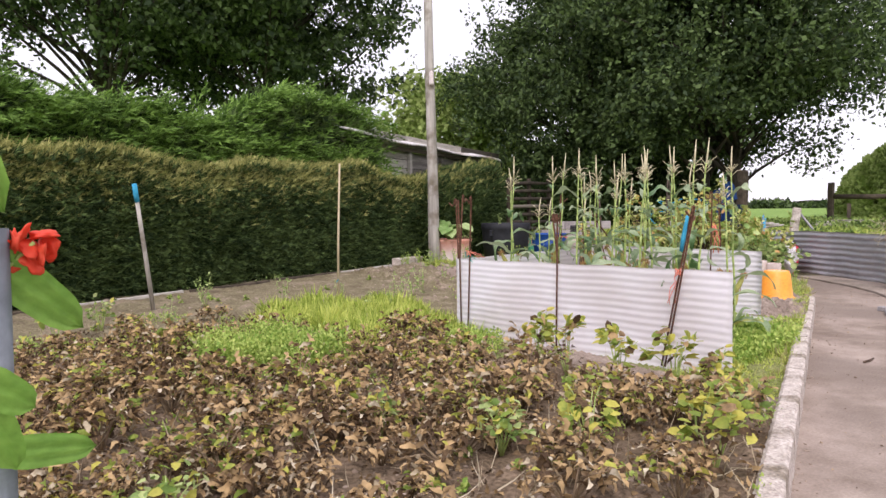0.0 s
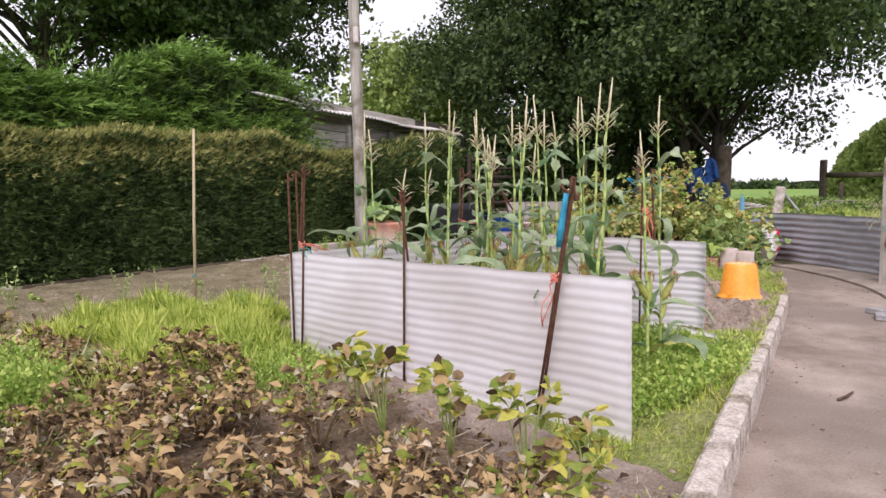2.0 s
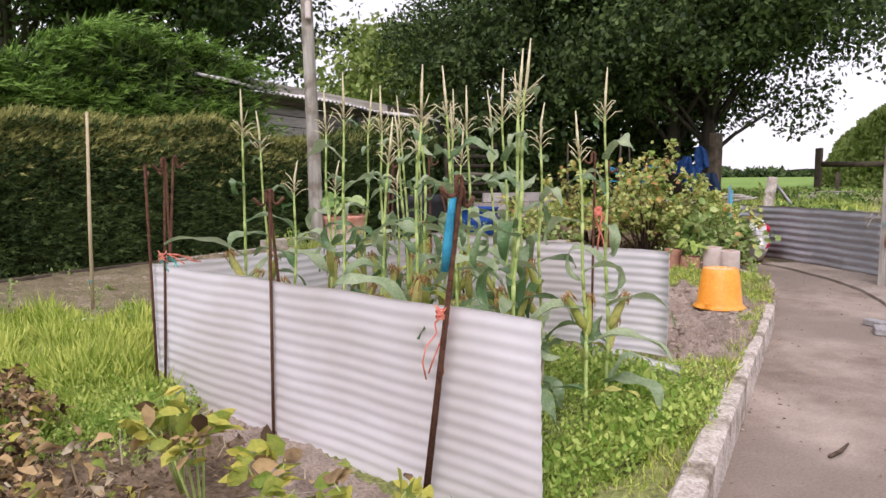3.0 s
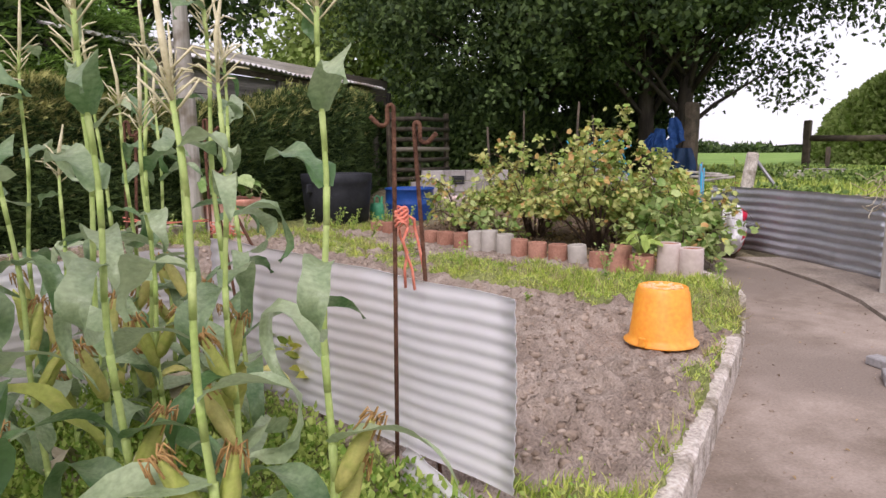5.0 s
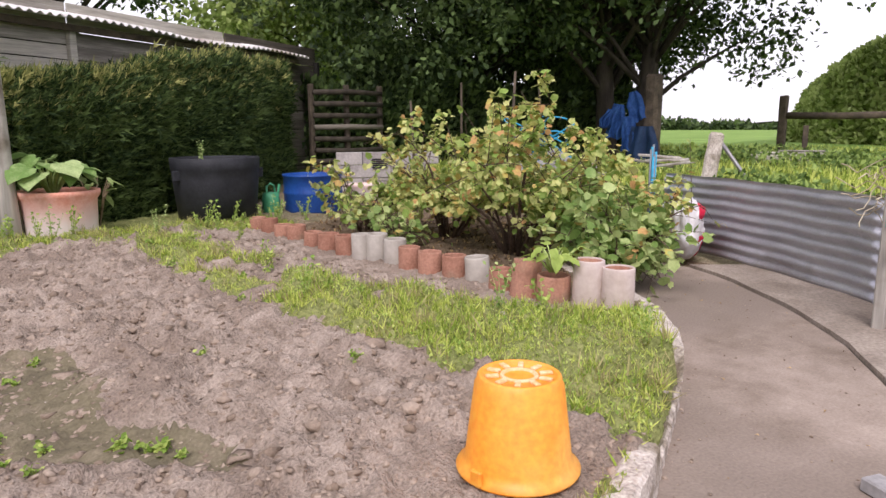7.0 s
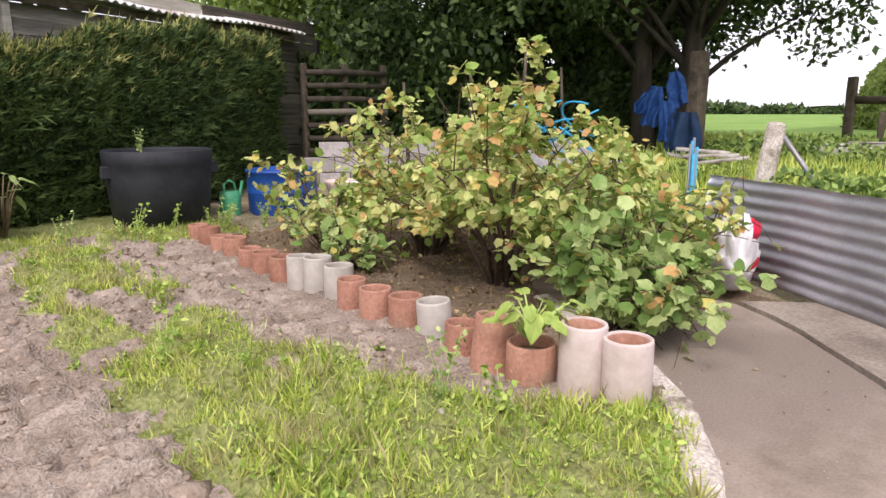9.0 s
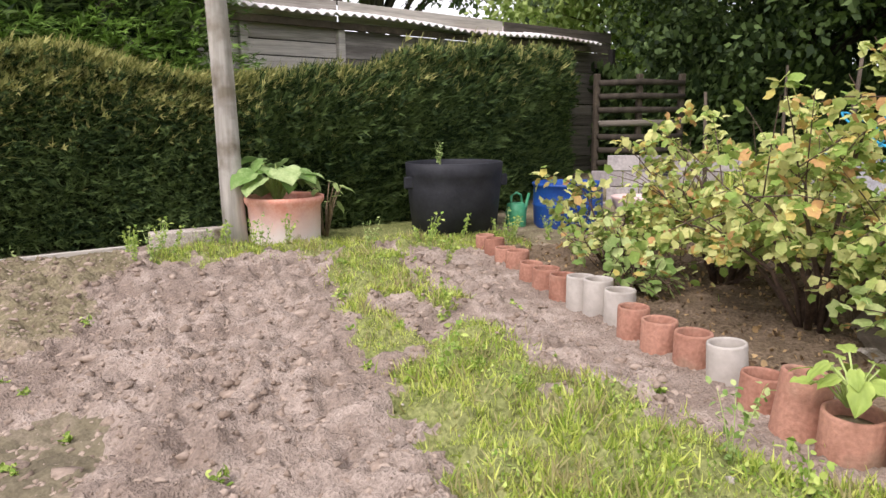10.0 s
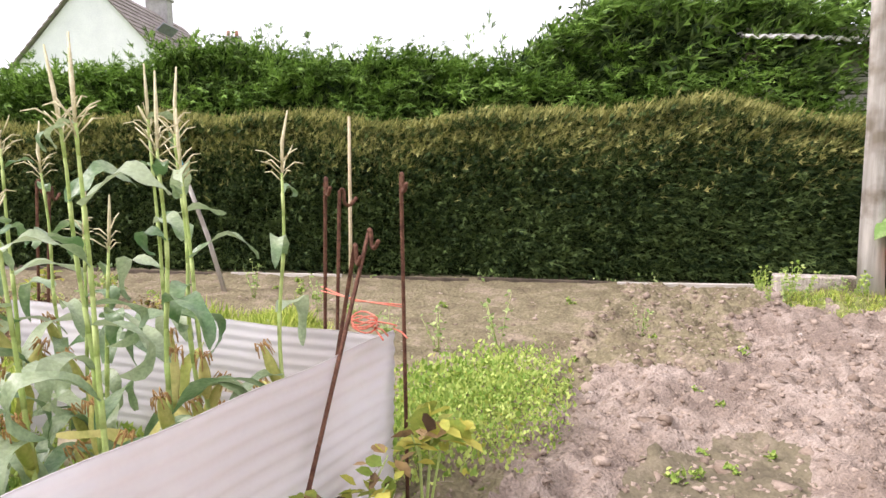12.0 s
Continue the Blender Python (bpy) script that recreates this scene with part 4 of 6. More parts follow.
tubes("spout", [([(0.1, 0.0, 0.06), (0.22, 0.05, 0.25), (0.3, 0.08, 0.4)], [0.03, 0.022, 0.018])], M["green"], can, "", 8)

bt = thing("barrel", (13.28, 10.85, G(13.2, 10.7) - 0.02), "cut-down round blue plastic barrel by the watering can", "barrel")
lathe("wall", [(0.4, 0), (0.42, 0.05), (0.43, 0.28), (0.44, 0.3), (0.43, 0.32), (0.43, 0.53), (0.445, 0.54), (0.445, 0.57), (0.42, 0.57), (0.41, 0.4)], M["blue"], bt)
pk = thing("planter", (14.15, 10.7, G(14, 10.6)), "faded pink bowl planter by the block wall", "planter")
lathe("bowl", [(0.16, 0), (0.26, 0.22), (0.29, 0.3), (0.3, 0.33), (0.27, 0.33), (0.24, 0.25)], M["redpot"], pk)

cw = thing("block_wall", (14.2, 11.9, 0), "low dingy grey block wall with an air vent", "wall", rz=-32)
for j in range(4):
    for i in range(4):
        b = part("block", box_bm(0.435, 0.12, 0.212, (0, 0, 0), 0.008, 0.003, i + 7 * j, 2), M["dingy"], cw)
        b.location = (0.22 + 0.445 * i + (0.22 if j % 2 else 0), 0, 0.11 + 0.222 * j)
for k in range(5):
    part("vent_slat", box_bm(0.26, 0.02, 0.022, (0, 0, 0), 0.004), M["black"], cw, "dark vent slat").location = (0.95, -0.075, 0.62 + 0.035 * k)

# concrete block and edging timbers along the hedge
eb = part("concrete_block", box_bm(0.82, 0.2, 0.2, (0, 0, 0.1), 0.012, 0.006, 2, 6), M["kerb"])
eb.matrix_basis = pose(8.8, 10.95, 0.06, 0, 0, 14)
tagged(eb, "rough grey concrete block lying by the pole", "concrete block")
for k in range(7):
    xa = -2.5 + 1.55 * k
    q = part("edging_board", box_bm(1.5, 0.035, 0.09, (0, 0, 0), 0.006, 0.006, k, 8), M["darkwood"] if k % 3 else M["boards"])
    q.matrix_basis = pose(xa + 0.75, hedge_line(xa + 0.75) - 0.28 + (k % 2) * 0.03, G(xa + .75, hedge_line(xa + .75) - 0.28) + 0.01, (k * 37 % 9) - 4, (k * 13 % 3) * 0.5 - .5, 14.6)
    tagged(q, "old grey timber edging board along the hedge foot", "board", "edging boards along the hedge")

# ---- bucket ----
bk = thing("bucket", (9.43, 3.78, G(9.43, 3.78) + 0.036), "upside-down orange plastic bucket on the dug soil", "bucket")
lathe("body", [(0.215, 0.0), (0.236, 0.004), (0.237, 0.012), (0.216, 0.026), (0.203, 0.05), (0.168, 0.335), (0.161, 0.346), (0.157, 0.368), (0.15, 0.373), (0.135, 0.371), (0.133, 0.363), (0.05, 0.361)], M["orange"], bk, sides=48)
for k in range(10):
    a = k * 36
    q = part("rib", box_bm(0.022, 0.05, 0.012, (0, 0, 0), 0.003), M["wornorange"], bk, "pale scuffed moulded rib")
    q.matrix_basis = pose(0.103 * math.cos(radians(a)), 0.103 * math.sin(radians(a)), 0.367, 0, 0, a - 90)
lathe("base_ring", [(0.055, 0.359), (0.06, 0.37), (0.07, 0.37), (0.075, 0.359)], M["wornorange"], bk, "raised ring moulded in the bucket base")
for s in (-1, 1):
    q = part("lug", box_bm(0.05, 0.02, 0.06, (0, 0, 0), 0.006), M["orange"], bk)
    q.matrix_basis = pose(0.235 * s, 0, 0.04, 0, 0, 90)

# ---- clay pipes along the bush bed ----
PIPES = [(11.82, 4.79, 0.118, 0.31, "palepipe", 0), (11.75, 5.0, 0.118, 0.335, "palepipe", 1), (11.66, 5.25, 0.13, 0.2, "terra", 2), (11.62, 5.5, 0.115, 0.29, "terra", 9),
         (11.68, 5.78, 0.11, 0.18, "terra", 3), (11.77, 6.12, 0.11, 0.21, "greypipe", 4), (11.74, 6.38, 0.11, 0.21, "terra", 0), (11.7, 6.65, 0.11, 0.2, "terra", 0),
         (11.7, 6.93, 0.105, 0.21, "terra", 0), (11.8, 7.25, 0.11, 0.25, "greypipe", 0), (11.76, 7.48, 0.11, 0.27, "greypipe", 0), (11.73, 7.69, 0.105, 0.25, "greypipe", 2),
         (11.72, 7.95, 0.11, 0.22, "terra", 0), (11.73, 8.27, 0.12, 0.2, "terra", 0), (11.72, 8.56, 0.105, 0.17, "terra", 3), (11.78, 8.98, 0.11, 0.18, "terra", 0),
         (11.77, 9.25, 0.105, 0.16, "terra", 0), (11.79, 9.58, 0.105, 0.17, "terra", 4), (11.8, 9.88, 0.105, 0.16, "terra", 0)]
for i, (px, py, pr, ph, mm, lean_) in enumerate(PIPES):
    r = random.Random(i)
    e = thing("clay_pipe", (px, py, G(px, py) - 0.03), {"terra": "short terracotta drain pipe upright as bed edging", "palepipe": "tall limewashed clay drain pipe upright as bed edging",
              "greypipe": "pale grey clay drain pipe upright as bed edging"}[mm], "pipe", "pipes along the bush bed", rz=r.uniform(0, 360))
    e.matrix_basis = e.matrix_basis @ pose(0, 0, 0, lean_ * 0.9, 0, 0)
    ph += 0.03
    lathe("pipe_wall", [(pr * 0.96, 0), (pr, 0.02), (pr * 0.985, ph - 0.012), (pr * 0.955, ph), (pr * 0.85, ph), (pr * 0.82, ph - 0.01), (pr * 0.82, 0.0)], M[mm], e, sides=28, wob=0.015, ring=True)
    if mm == "palepipe":
        lathe("lining", [(pr * 0.815, ph * 0.5), (pr * 0.815, ph - 0.01), (pr * 0.78, ph - 0.012), (pr * 0.78, ph * 0.5)], M["terra"], e, "bare red clay inside the pipe", sides=28, ring=True)
    lathe("soil", [(pr * 0.8, 0.0), (pr * 0.8, ph * 0.72), (pr * 0.3, ph * 0.76)], M["mossy"], e, "soil in the pipe", sides=16)
leafy("strawberry_plant", (11.66, 5.25, 0.2), "bright green leafy plant growing from a clay pipe", "plant", 22, 0.12, 0.2, 0.2, M["weed"], M["cornstalk"], 8, 0.75)

# ---- corn ----
def ribbon_leaf(r, L, w, up, droop, twist=0.0, folds=1.0):
    """A long arching leaf with a keel and wavy rims."""
    n = 12
    V, Fc = [], []
    ph = r.uniform(0, 6)
    y, z, ang = 0.0, 0.0, up
    for i in range(n + 1):
        u = i / n
        ww = w * 0.5 * (min(1, 0.45 + 3 * u) * (1 - u ** 3) ** 0.8) + 0.0008
        tw = twist * u
        for t in (-1, -0.5, 0, 0.5, 1):
            lift = 0.32 * ww * abs(t) + 0.16 * w * math.sin(13 * u + ph + (1.5 if t > 0 else 0)) * abs(t) ** 2
            V.append((t * ww * math.cos(tw) + lift * math.sin(tw), y - lift * math.sin(ang), z + lift * math.cos(ang) * math.cos(tw) + t * ww * math.sin(tw)))
        st = L / n
        y, z = y + st * math.cos(ang), z + st * math.sin(ang)
        ang -= droop * (0.4 + 1.6 * u) / n * ((2.6 if folds == 2 else 3.6) if folds > 1 and 0.35 < u < 0.5 else 0.8)
    for i in range(n):
        for k in range(4):
            a = i * 5 + k
            Fc.append((a, a + 1, a + 6, a + 5))
    return V, Fc


def corn(seed, H):
    r = random.Random(seed)
    e = thing("corn_plant", (0, 0, -5), "tall green corn plant with drooping leaves and a pale tassel", "corn plant", "corn inside the sheets")
    nodes = [0.0]
    while nodes[-1] < H * 0.8:
        nodes.append(nodes[-1] + r.uniform(0.17, 0.25))
    path, rad = [], []
    sx, sy = r.uniform(-.06, .06), r.uniform(-.06, .06)
    for z in np.linspace(0, H * 0.86, 14):
        path.append((sx * (z / H) ** 2 + 0.008 * math.sin(z * 9), sy * (z / H) ** 2, float(z)))
        rad.append(0.0115 * (1 - 0.62 * z / H))
    tubes("stalk", [(path, rad)], M["cornstalk"], e, "", 8)
    at = lambda z: Vector((sx * (z / H) ** 2 + 0.008 * math.sin(z * 9), sy * (z / H) ** 2, z))
    a0 = r.uniform(0, 360)
    for k, z in enumerate(nodes[1:]):
        f = z / H
        # the sheath wraps the stalk below each leaf
        v, fc = tube_arrays([at(z - 0.09), at(z)], [0.0122 * (1 - 0.58 * f), 0.0134 * (1 - 0.56 * f)], 8)
        raw("sheath", v, fc, M["cornstalk"], e, smooth=True)
        L = (0.27 + 0.29 * math.sin(math.pi * min(1, 0.25 + f * 1.05))) * r.uniform(0.6, 1.1) * (0.5 if f > 0.78 else 1)
        v, fc = ribbon_leaf(r, L, 0.088 * r.uniform(0.7, 1.1) * (0.6 if f > 0.78 else 1), r.uniform(0.0, 0.9), r.uniform(1.0, 3.6), r.uniform(-1.2, 1.2), 3 if r.random() < 0.6 else 1)
        q = raw("leaf", v, fc, M["cornleaf"] if r.random() > 0.03 or f > 0.4 else M["straw"], e, smooth=True)
        q.matrix_basis = Matrix.Translation(at(z)) @ pose(0, 0, 0, 0, 0, a0 + k * 180 + r.uniform(-35, 35))
        if z < 0.55:
            v, fc = ribbon_leaf(r, r.uniform(0.25, 0.5), r.uniform(0.045, 0.085), r.uniform(0.5, 1.35), r.uniform(0.6, 3.2), r.uniform(-.9, .9), 2)
            q = raw("leaf", v, fc, M["cornleaf"] if r.random() > 0.4 else M["husk"], e, smooth=True)
            q.matrix_basis = Matrix.Translation(at(z - 0.04)) @ pose(0, 0, 0, 0, 0, a0 + 90 + k * 180 + r.uniform(-60, 60))
    for k in range(r.choice((1, 2, 2))):
        z = H * r.uniform(0.16, 0.4)
        v, fc = [], []
        cob = lathe("cob", [(0.01, 0), (0.024, 0.03), (0.029, 0.09), (0.027, 0.15), (0.018, 0.2), (0.009, 0.235)], M["husk"], e, "yellow-green husked cob", sides=10)
        m = Matrix.Translation(at(z)) @ pose(0, 0, 0, r.uniform(14, 30), 0, r.uniform(0, 360)) @ Matrix.Translation((0, 0, 0.01))
        cob.matrix_basis = m @ Matrix.Diagonal((0.82, 0.82, 0.85, 1))
        hs = []
        for j in range(14):
            a = j * 0.9
            hs.append(([(0, 0, 0.21), (0.014 * math.cos(a), 0.014 * math.sin(a), 0.25), (0.032 * math.cos(a), 0.032 * math.sin(a), 0.262 - 0.02 * (j % 3)), (0.04 * math.cos(a), 0.04 * math.sin(a), 0.225 - 0.02 * (j % 3))], 0.0032))
        tubes("silk", hs, M["silk"], e, "brown corn silk", 4).matrix_basis = m @ Matrix.Diagonal((0.82, 0.82, 0.85, 1))
    ts = [([at(H * 0.85), at(H * 0.93), at(H) + Vector((sx * .2, 0, 0))], [0.005, 0.0075, 0.003])]
    for j in range(10):
        a, z = j * 2.4, H * 0.84 + 0.009 * j
        b = at(z)
        L = r.uniform(0.06, 0.12)
        d = Vector((math.cos(a), math.sin(a), 0)) * r.uniform(0.55, 1.1)
        ts.append(([b, b + d * L * 0.6 + Vector((0, 0, L * 0.45)), b + d * L + Vector((0, 0, L * r.uniform(0.35, 0.85)))], [0.0018, 0.003, 0.0018]))
    tubes("tassel", ts, M["tassel"], e, "pale straw-coloured tassel", 5)
    return e


CORN = [corn(i, h) for i, h in enumerate((1.92, 1.82, 1.62, 1.88, 1.4, 1.72))]
r = random.Random(77)
spots = []
for i in range(5):
    for j in range(6):
        spots.append((5.38 + i * 0.33 + r.uniform(-.1, .1), 2.9 + j * 0.38 + r.uniform(-.12, .12)))
spots = [s for s in spots if not (s[0] > 6.72 and s[1] > 4.2) and (s[1] - 1.8) > 2.7 * (s[0] - 5.98)] + [(6.5, 4.72), (6.58, 4.4), (5.08, 4.7), (6.7, 4.86)]
for k, (px, py) in enumerate(spots):
    m = pose(px, py, G(px, py) - 0.01, r.uniform(-3, 3), r.uniform(-3, 3), r.uniform(0, 360))
    src = CORN[k] if k < len(CORN) else CORN[r.randrange(len(CORN))]
    if k < len(CORN):
        src.matrix_basis = m
    else:
        copy_thing(src, m)

# ---- hooked steel rods, canes and twine ----
def rod(foot, top, hook, label="rusty steel rod with a hooked top beside the plastic sheets"):
    f, t = Vector(foot), Vector(top)
    d = (t - f).normalized()
    h = Vector((math.cos(radians(hook)), math.sin(radians(hook)), 0))
    e = thing("hooked_rod", f, label, "steel rod", "hooked rods round the corn")
    L = (t - f).length
    pts = [Vector((0, 0, 0)), d * L * 0.5, d * (L - 0.02)]
    for a in range(30, 200, 30):
        pts.append(d * (L - 0.02) + h * 0.011 * (1 - math.cos(radians(a))) + Vector((0, 0, 0.014 * math.sin(radians(a)))))
    pts.append(pts[-1] + Vector((0, 0, -0.035)))
    c = pts[-1] + h * 0.02
    for a in range(210, 345, 30):
        pts.append(c + h * 0.022 * math.cos(radians(a)) + Vector((0, 0, 0.022 * math.sin(radians(a)))))
    pts.append(pts[-1] + h * 0.022 + Vector((0, 0, 0.022)))
    tubes("rod", [(pts, 0.0082)], M["rust"], e, "", 8)
    return e


def twine(name, at, material, label, n=3, rr=0.022, tail=0.18, seed=0, tall=0.03, drift=(0.03, 0, 0), thick=0.0036):
    r = random.Random(seed)
    e = thing(name, at, label, "twine")
    for k in range(n):
        z = (k - n / 2) * tall / n * 2
        pts = [(rr * math.cos(a), rr * math.sin(a), z + 0.01 * math.sin(a * 2 + k)) for a in np.linspace(0, 6.3, 14)]
        tubes("loop", [(pts, thick)], material, e, "", 5)
    for k in range(3):
        pts, p = [(rr, 0, 0)], Vector((rr, 0, 0))
        for j in range(6):
            p = p + Vector((drift[0] + r.uniform(-.03, .03), drift[1] + r.uniform(-.02, .02), -tail / 6 * (0.4 + j * 0.25)))
            pts.append(tuple(p))
        tubes("tail", [(pts, thick)], material, e, "", 5)
    return e


rod((4.63, 4.82, -0.05), (4.7, 4.83, 1.38), 200)
rod((4.62, 4.9, -0.05), (4.62, 4.93, 1.34), 60)
rod((4.74, 5.1, -0.05), (4.86, 5.12, 1.4), 20)
rod((4.8, 5.1, -0.05), (4.84, 5.2, 1.36), 110)
rod((4.81, 3.85, -0.05), (4.84, 3.86, 1.2), 180)
rod((4.9, 3.78, -0.05), (4.88, 3.95, 1.2), 0)
rod((4.97, 2.86, -0.05), (4.92, 2.59, 1.26), 160, "rusty steel rod wound with blue tape at the plastic sheet")
rod((4.99, 2.9, -0.05), (4.95, 2.63, 1.22), 10)
rod((6.965, 3.484, -0.05), (6.97, 3.476, 1.41), 140)
rod((7.1, 3.385, -0.05), (7.02, 3.43, 1.35), -60)
rod((7.08, 5.21, -0.05), (7.06, 5.23, 1.43), -45)
rod((7.2, 4.17, 0.0), (7.0, 5.08, 1.21), -30)
rod((6.98, 4.62, 0.0), (6.985, 5.0, 1.16), -40)
rod((6.6, 5.27, -0.05), (6.66, 5.26, 1.41), -40)
rod((6.64, 5.29, -0.05), (6.72, 5.28, 1.36), 60)
twine("twine", (4.66, 4.83, 0.82), M["pinktwine"], "orange-red twine tied round the corner rods", seed=1, tail=0.06)
twine("twine", (4.68, 4.87, 0.8), M["teal"], "green-blue twine tied at the sheet corner", seed=2, tail=0.08, drift=(0, -0.012, 0))
twine("twine", (4.95, 2.74, 0.74), M["pinktwine"], "pink twine hanging from the taped rod", n=4, seed=3, tail=0.26, drift=(-0.005, 0.01, 0))
twine("twine", (6.985, 3.46, 1.02), M["pinktwine"], "pink twine tied in a hanging bow on the rod", n=6, seed=4, tail=0.26, drift=(0, -0.001, 0), thick=0.0055)
twine("twine", (7.02, 5.0, 0.86), M["pinktwine"], "orange twine looped over the sheet and rods", n=4, rr=0.05, seed=5, tail=0.06, drift=(0.01, 0, 0))
tubes("twine_line", [([(6.62, 5.26, 0.9), (6.85, 5.23, 0.88), (7.06, 5.23, 0.87)], 0.003), ([(6.62, 5.26, 0.92), (6.8, 5.26, 0.87), (7.06, 5.23, 0.88)], 0.003)], M["pinktwine"], None, "", 5)
tagged(bpy.data.objects["twine_line"], "orange twine stretched between the rods", "twine")
tw = thing("tape", (4.94, 2.68, 1.05), "blue tape wound round the rod top", "tape")
v, f = tube_arrays([(0, 0.03, -0.15), (0.004, 0.015, -0.05), (0, -0.005, 0.05), (0, -0.02, 0.13)], [0.014, 0.02, 0.016, 0.013], 9)
raw("winding", v, f, M["bluetwine"], tw, smooth=True)

z = lambda x, y: G(x, y) - 0.02
cane = thing("garden_cane", (5.03, 7.78, -0.05), "pale straight garden cane standing in the bed", "cane")
tubes("shaft", [([(0, 0, 0), (0.02, 0, 0.9), (0.05, -0.02, 1.93)], [0.017, 0.016, 0.013])], M["cane"], cane, "", 8)
tubes("tie", [([(0.012, 0.01, 0.3), (-0.012, 0.01, 0.33), (0.0, -0.018, 0.36)], 0.008)], M["bluetwine"], cane, "blue tie on the cane", 6)
st = thing("wooden_stake", (2.84, 8.5, -0.05), "leaning weathered wooden stake with a blue top", "stake")
tubes("shaft", [([(0, 0, 0), (-0.12, -0.13, 0.75), (-0.28, -0.33, 1.6)], [0.028, 0.026, 0.022])], M["greywood"], st, "", 9)
tubes("cap", [([(-0.245, -0.29, 1.42), (-0.262, -0.308, 1.5), (-0.284, -0.335, 1.625)], [0.027, 0.029, 0.028])], M["bluetwine"], st, "blue tape on the stake top", 9)

# ---- currant bushes ----
def bush(at, label, stems, R, H, nleaf, leaf, material, ymat, seed, yfrac=0.14, lo=0.25, squash=1.0):
    r = random.Random(seed)
    g = np.random.default_rng(seed)
    e = thing("currant_bush", at, label, "bush", "bushes in the pipe-edged bed")
    paths, P, D = [], [], []
    for k in range(stems):
        a = 2 * math.pi * k / stems + r.uniform(-.3, .3)
        reach, top = R * r.uniform(0.35, 1.0), H * r.uniform(0.45, 1.0)
        top = top * (1.15 - 0.6 * reach / R)
        tip = Vector((reach * math.cos(a), reach * math.sin(a) * squash, top))
        mid = Vector((tip.x * 0.38, tip.y * 0.38, top * r.uniform(0.5, 0.7)))
        pts = [Vector((0.08 * math.cos(a), 0.08 * math.sin(a), 0)), mid * 0.5 + Vector((r.uniform(-.05, .05), r.uniform(-.05, .05), 0)), mid, mid.lerp(tip, .5) + Vector((r.uniform(-.06, .06), r.uniform(-.06, .06), .05)), tip]
        paths.append((pts, [0.02, 0.017, 0.013, 0.008, 0.003]))
        for q in range(9):
            u = r.uniform(0.3, 1)
            i = min(3, int(u * 4))
            b = pts[i].lerp(pts[i + 1], u * 4 - i)
            t2 = b + Vector((r.gauss(0, 1), r.gauss(0, 1), r.gauss(0.25, 0.8))) * (0.17 + 0.08 * R)
            t2.z = max(0.08, t2.z)
            m2 = b.lerp(t2, 0.5) + Vector((0, 0, 0.03))
            paths.append(([b, m2, t2], [0.005, 0.004, 0.002]))
            for w in range(5):
                c = b.lerp(t2, 0.35 + 0.16 * w)
                P.append(c), D.append(t2 - b)
    tubes("stem", paths, M["twig"], e, "thin dark woody stems", 5)
    P, D = np.array([tuple(p) for p in P]), np.array([tuple(p) for p in D])
    for nm, mm, cnt in (("foliage", material, int(nleaf * (1 - yfrac))), ("yellowed_foliage", ymat, int(nleaf * yfrac))):
        pick = g.integers(0, len(P), cnt)
        Q = P[pick] + g.normal(size=(cnt, 3)) * 0.035
        low = 0.42 * min(1, H / 1.5) * (g.random(cnt) < 0.9)
        gap = np.array([noise.noise(Vector(q) * 2.3 + Vector((seed * 7.1, 0, 0))) for q in Q]) > -0.24
        Q = Q[(Q[:, 2] > low) & (Q[:, 2] > 0.04) & (gap | (leaf > 0.1))]
        cnt = len(Q)
        DD = unit(Q * (1, 1, 0.2)) * 0.5 + g.normal(size=(cnt, 3)) * 0.6 + (0, 0, -0.35)
        scatter(nm, Q, DD, g.normal(size=(cnt, 3)) * 0.5 + (0, -0.15, 1), leaf * g.uniform(0.6, 1.2, cnt), "lobed", mm, e, "", 0.85)
    return e


z = lambda x, y: G(x, y) - 0.02
bush((12.95, 6.7, z(12.95, 6.7)), "open currant bush with yellowing green leaves and dark stems", 15, 1.3, 2.0, 4600, 0.075, M["currant"], M["currant_y"], 1)
bush((13.3, 8.0, z(13.3, 8.0)), "wide currant bush with pale green and yellow leaves", 15, 1.55, 1.5, 4600, 0.075, M["currant"], M["currant_y"], 2)
bush((14.3, 7.2, z(14.3, 7.2)), "tall currant bush with yellow-green leaves", 10, 1.0, 1.55, 2200, 0.075, M["currant"], M["currant_y"], 3)
bush((12.75, 8.95, z(12.75, 8.95)), "small currant bush with arching green branches", 9, 1.0, 0.9, 1500, 0.08, M["currant"], M["currant_y"], 4)
bush((13.0, 5.55, z(13, 5.55)), "low lush bush with large fresh green leaves beside the kerb", 18, 0.75, 1.0, 2200, 0.105, M["lush"], M["currant_y"], 5, 0.03)
bush((14.1, 6.1, z(14.1, 6.1)), "currant bush with yellow-green leaves by the kerb", 11, 1.1, 1.2, 2200, 0.08, M["currant"], M["currant_y"], 6)
bush((12.35, 8.0, z(12.35, 8.0)), "small green weed bush behind the pipes", 9, 0.35, 0.45, 260, 0.09, M["lush"], M["currant_y"], 7, 0.05)

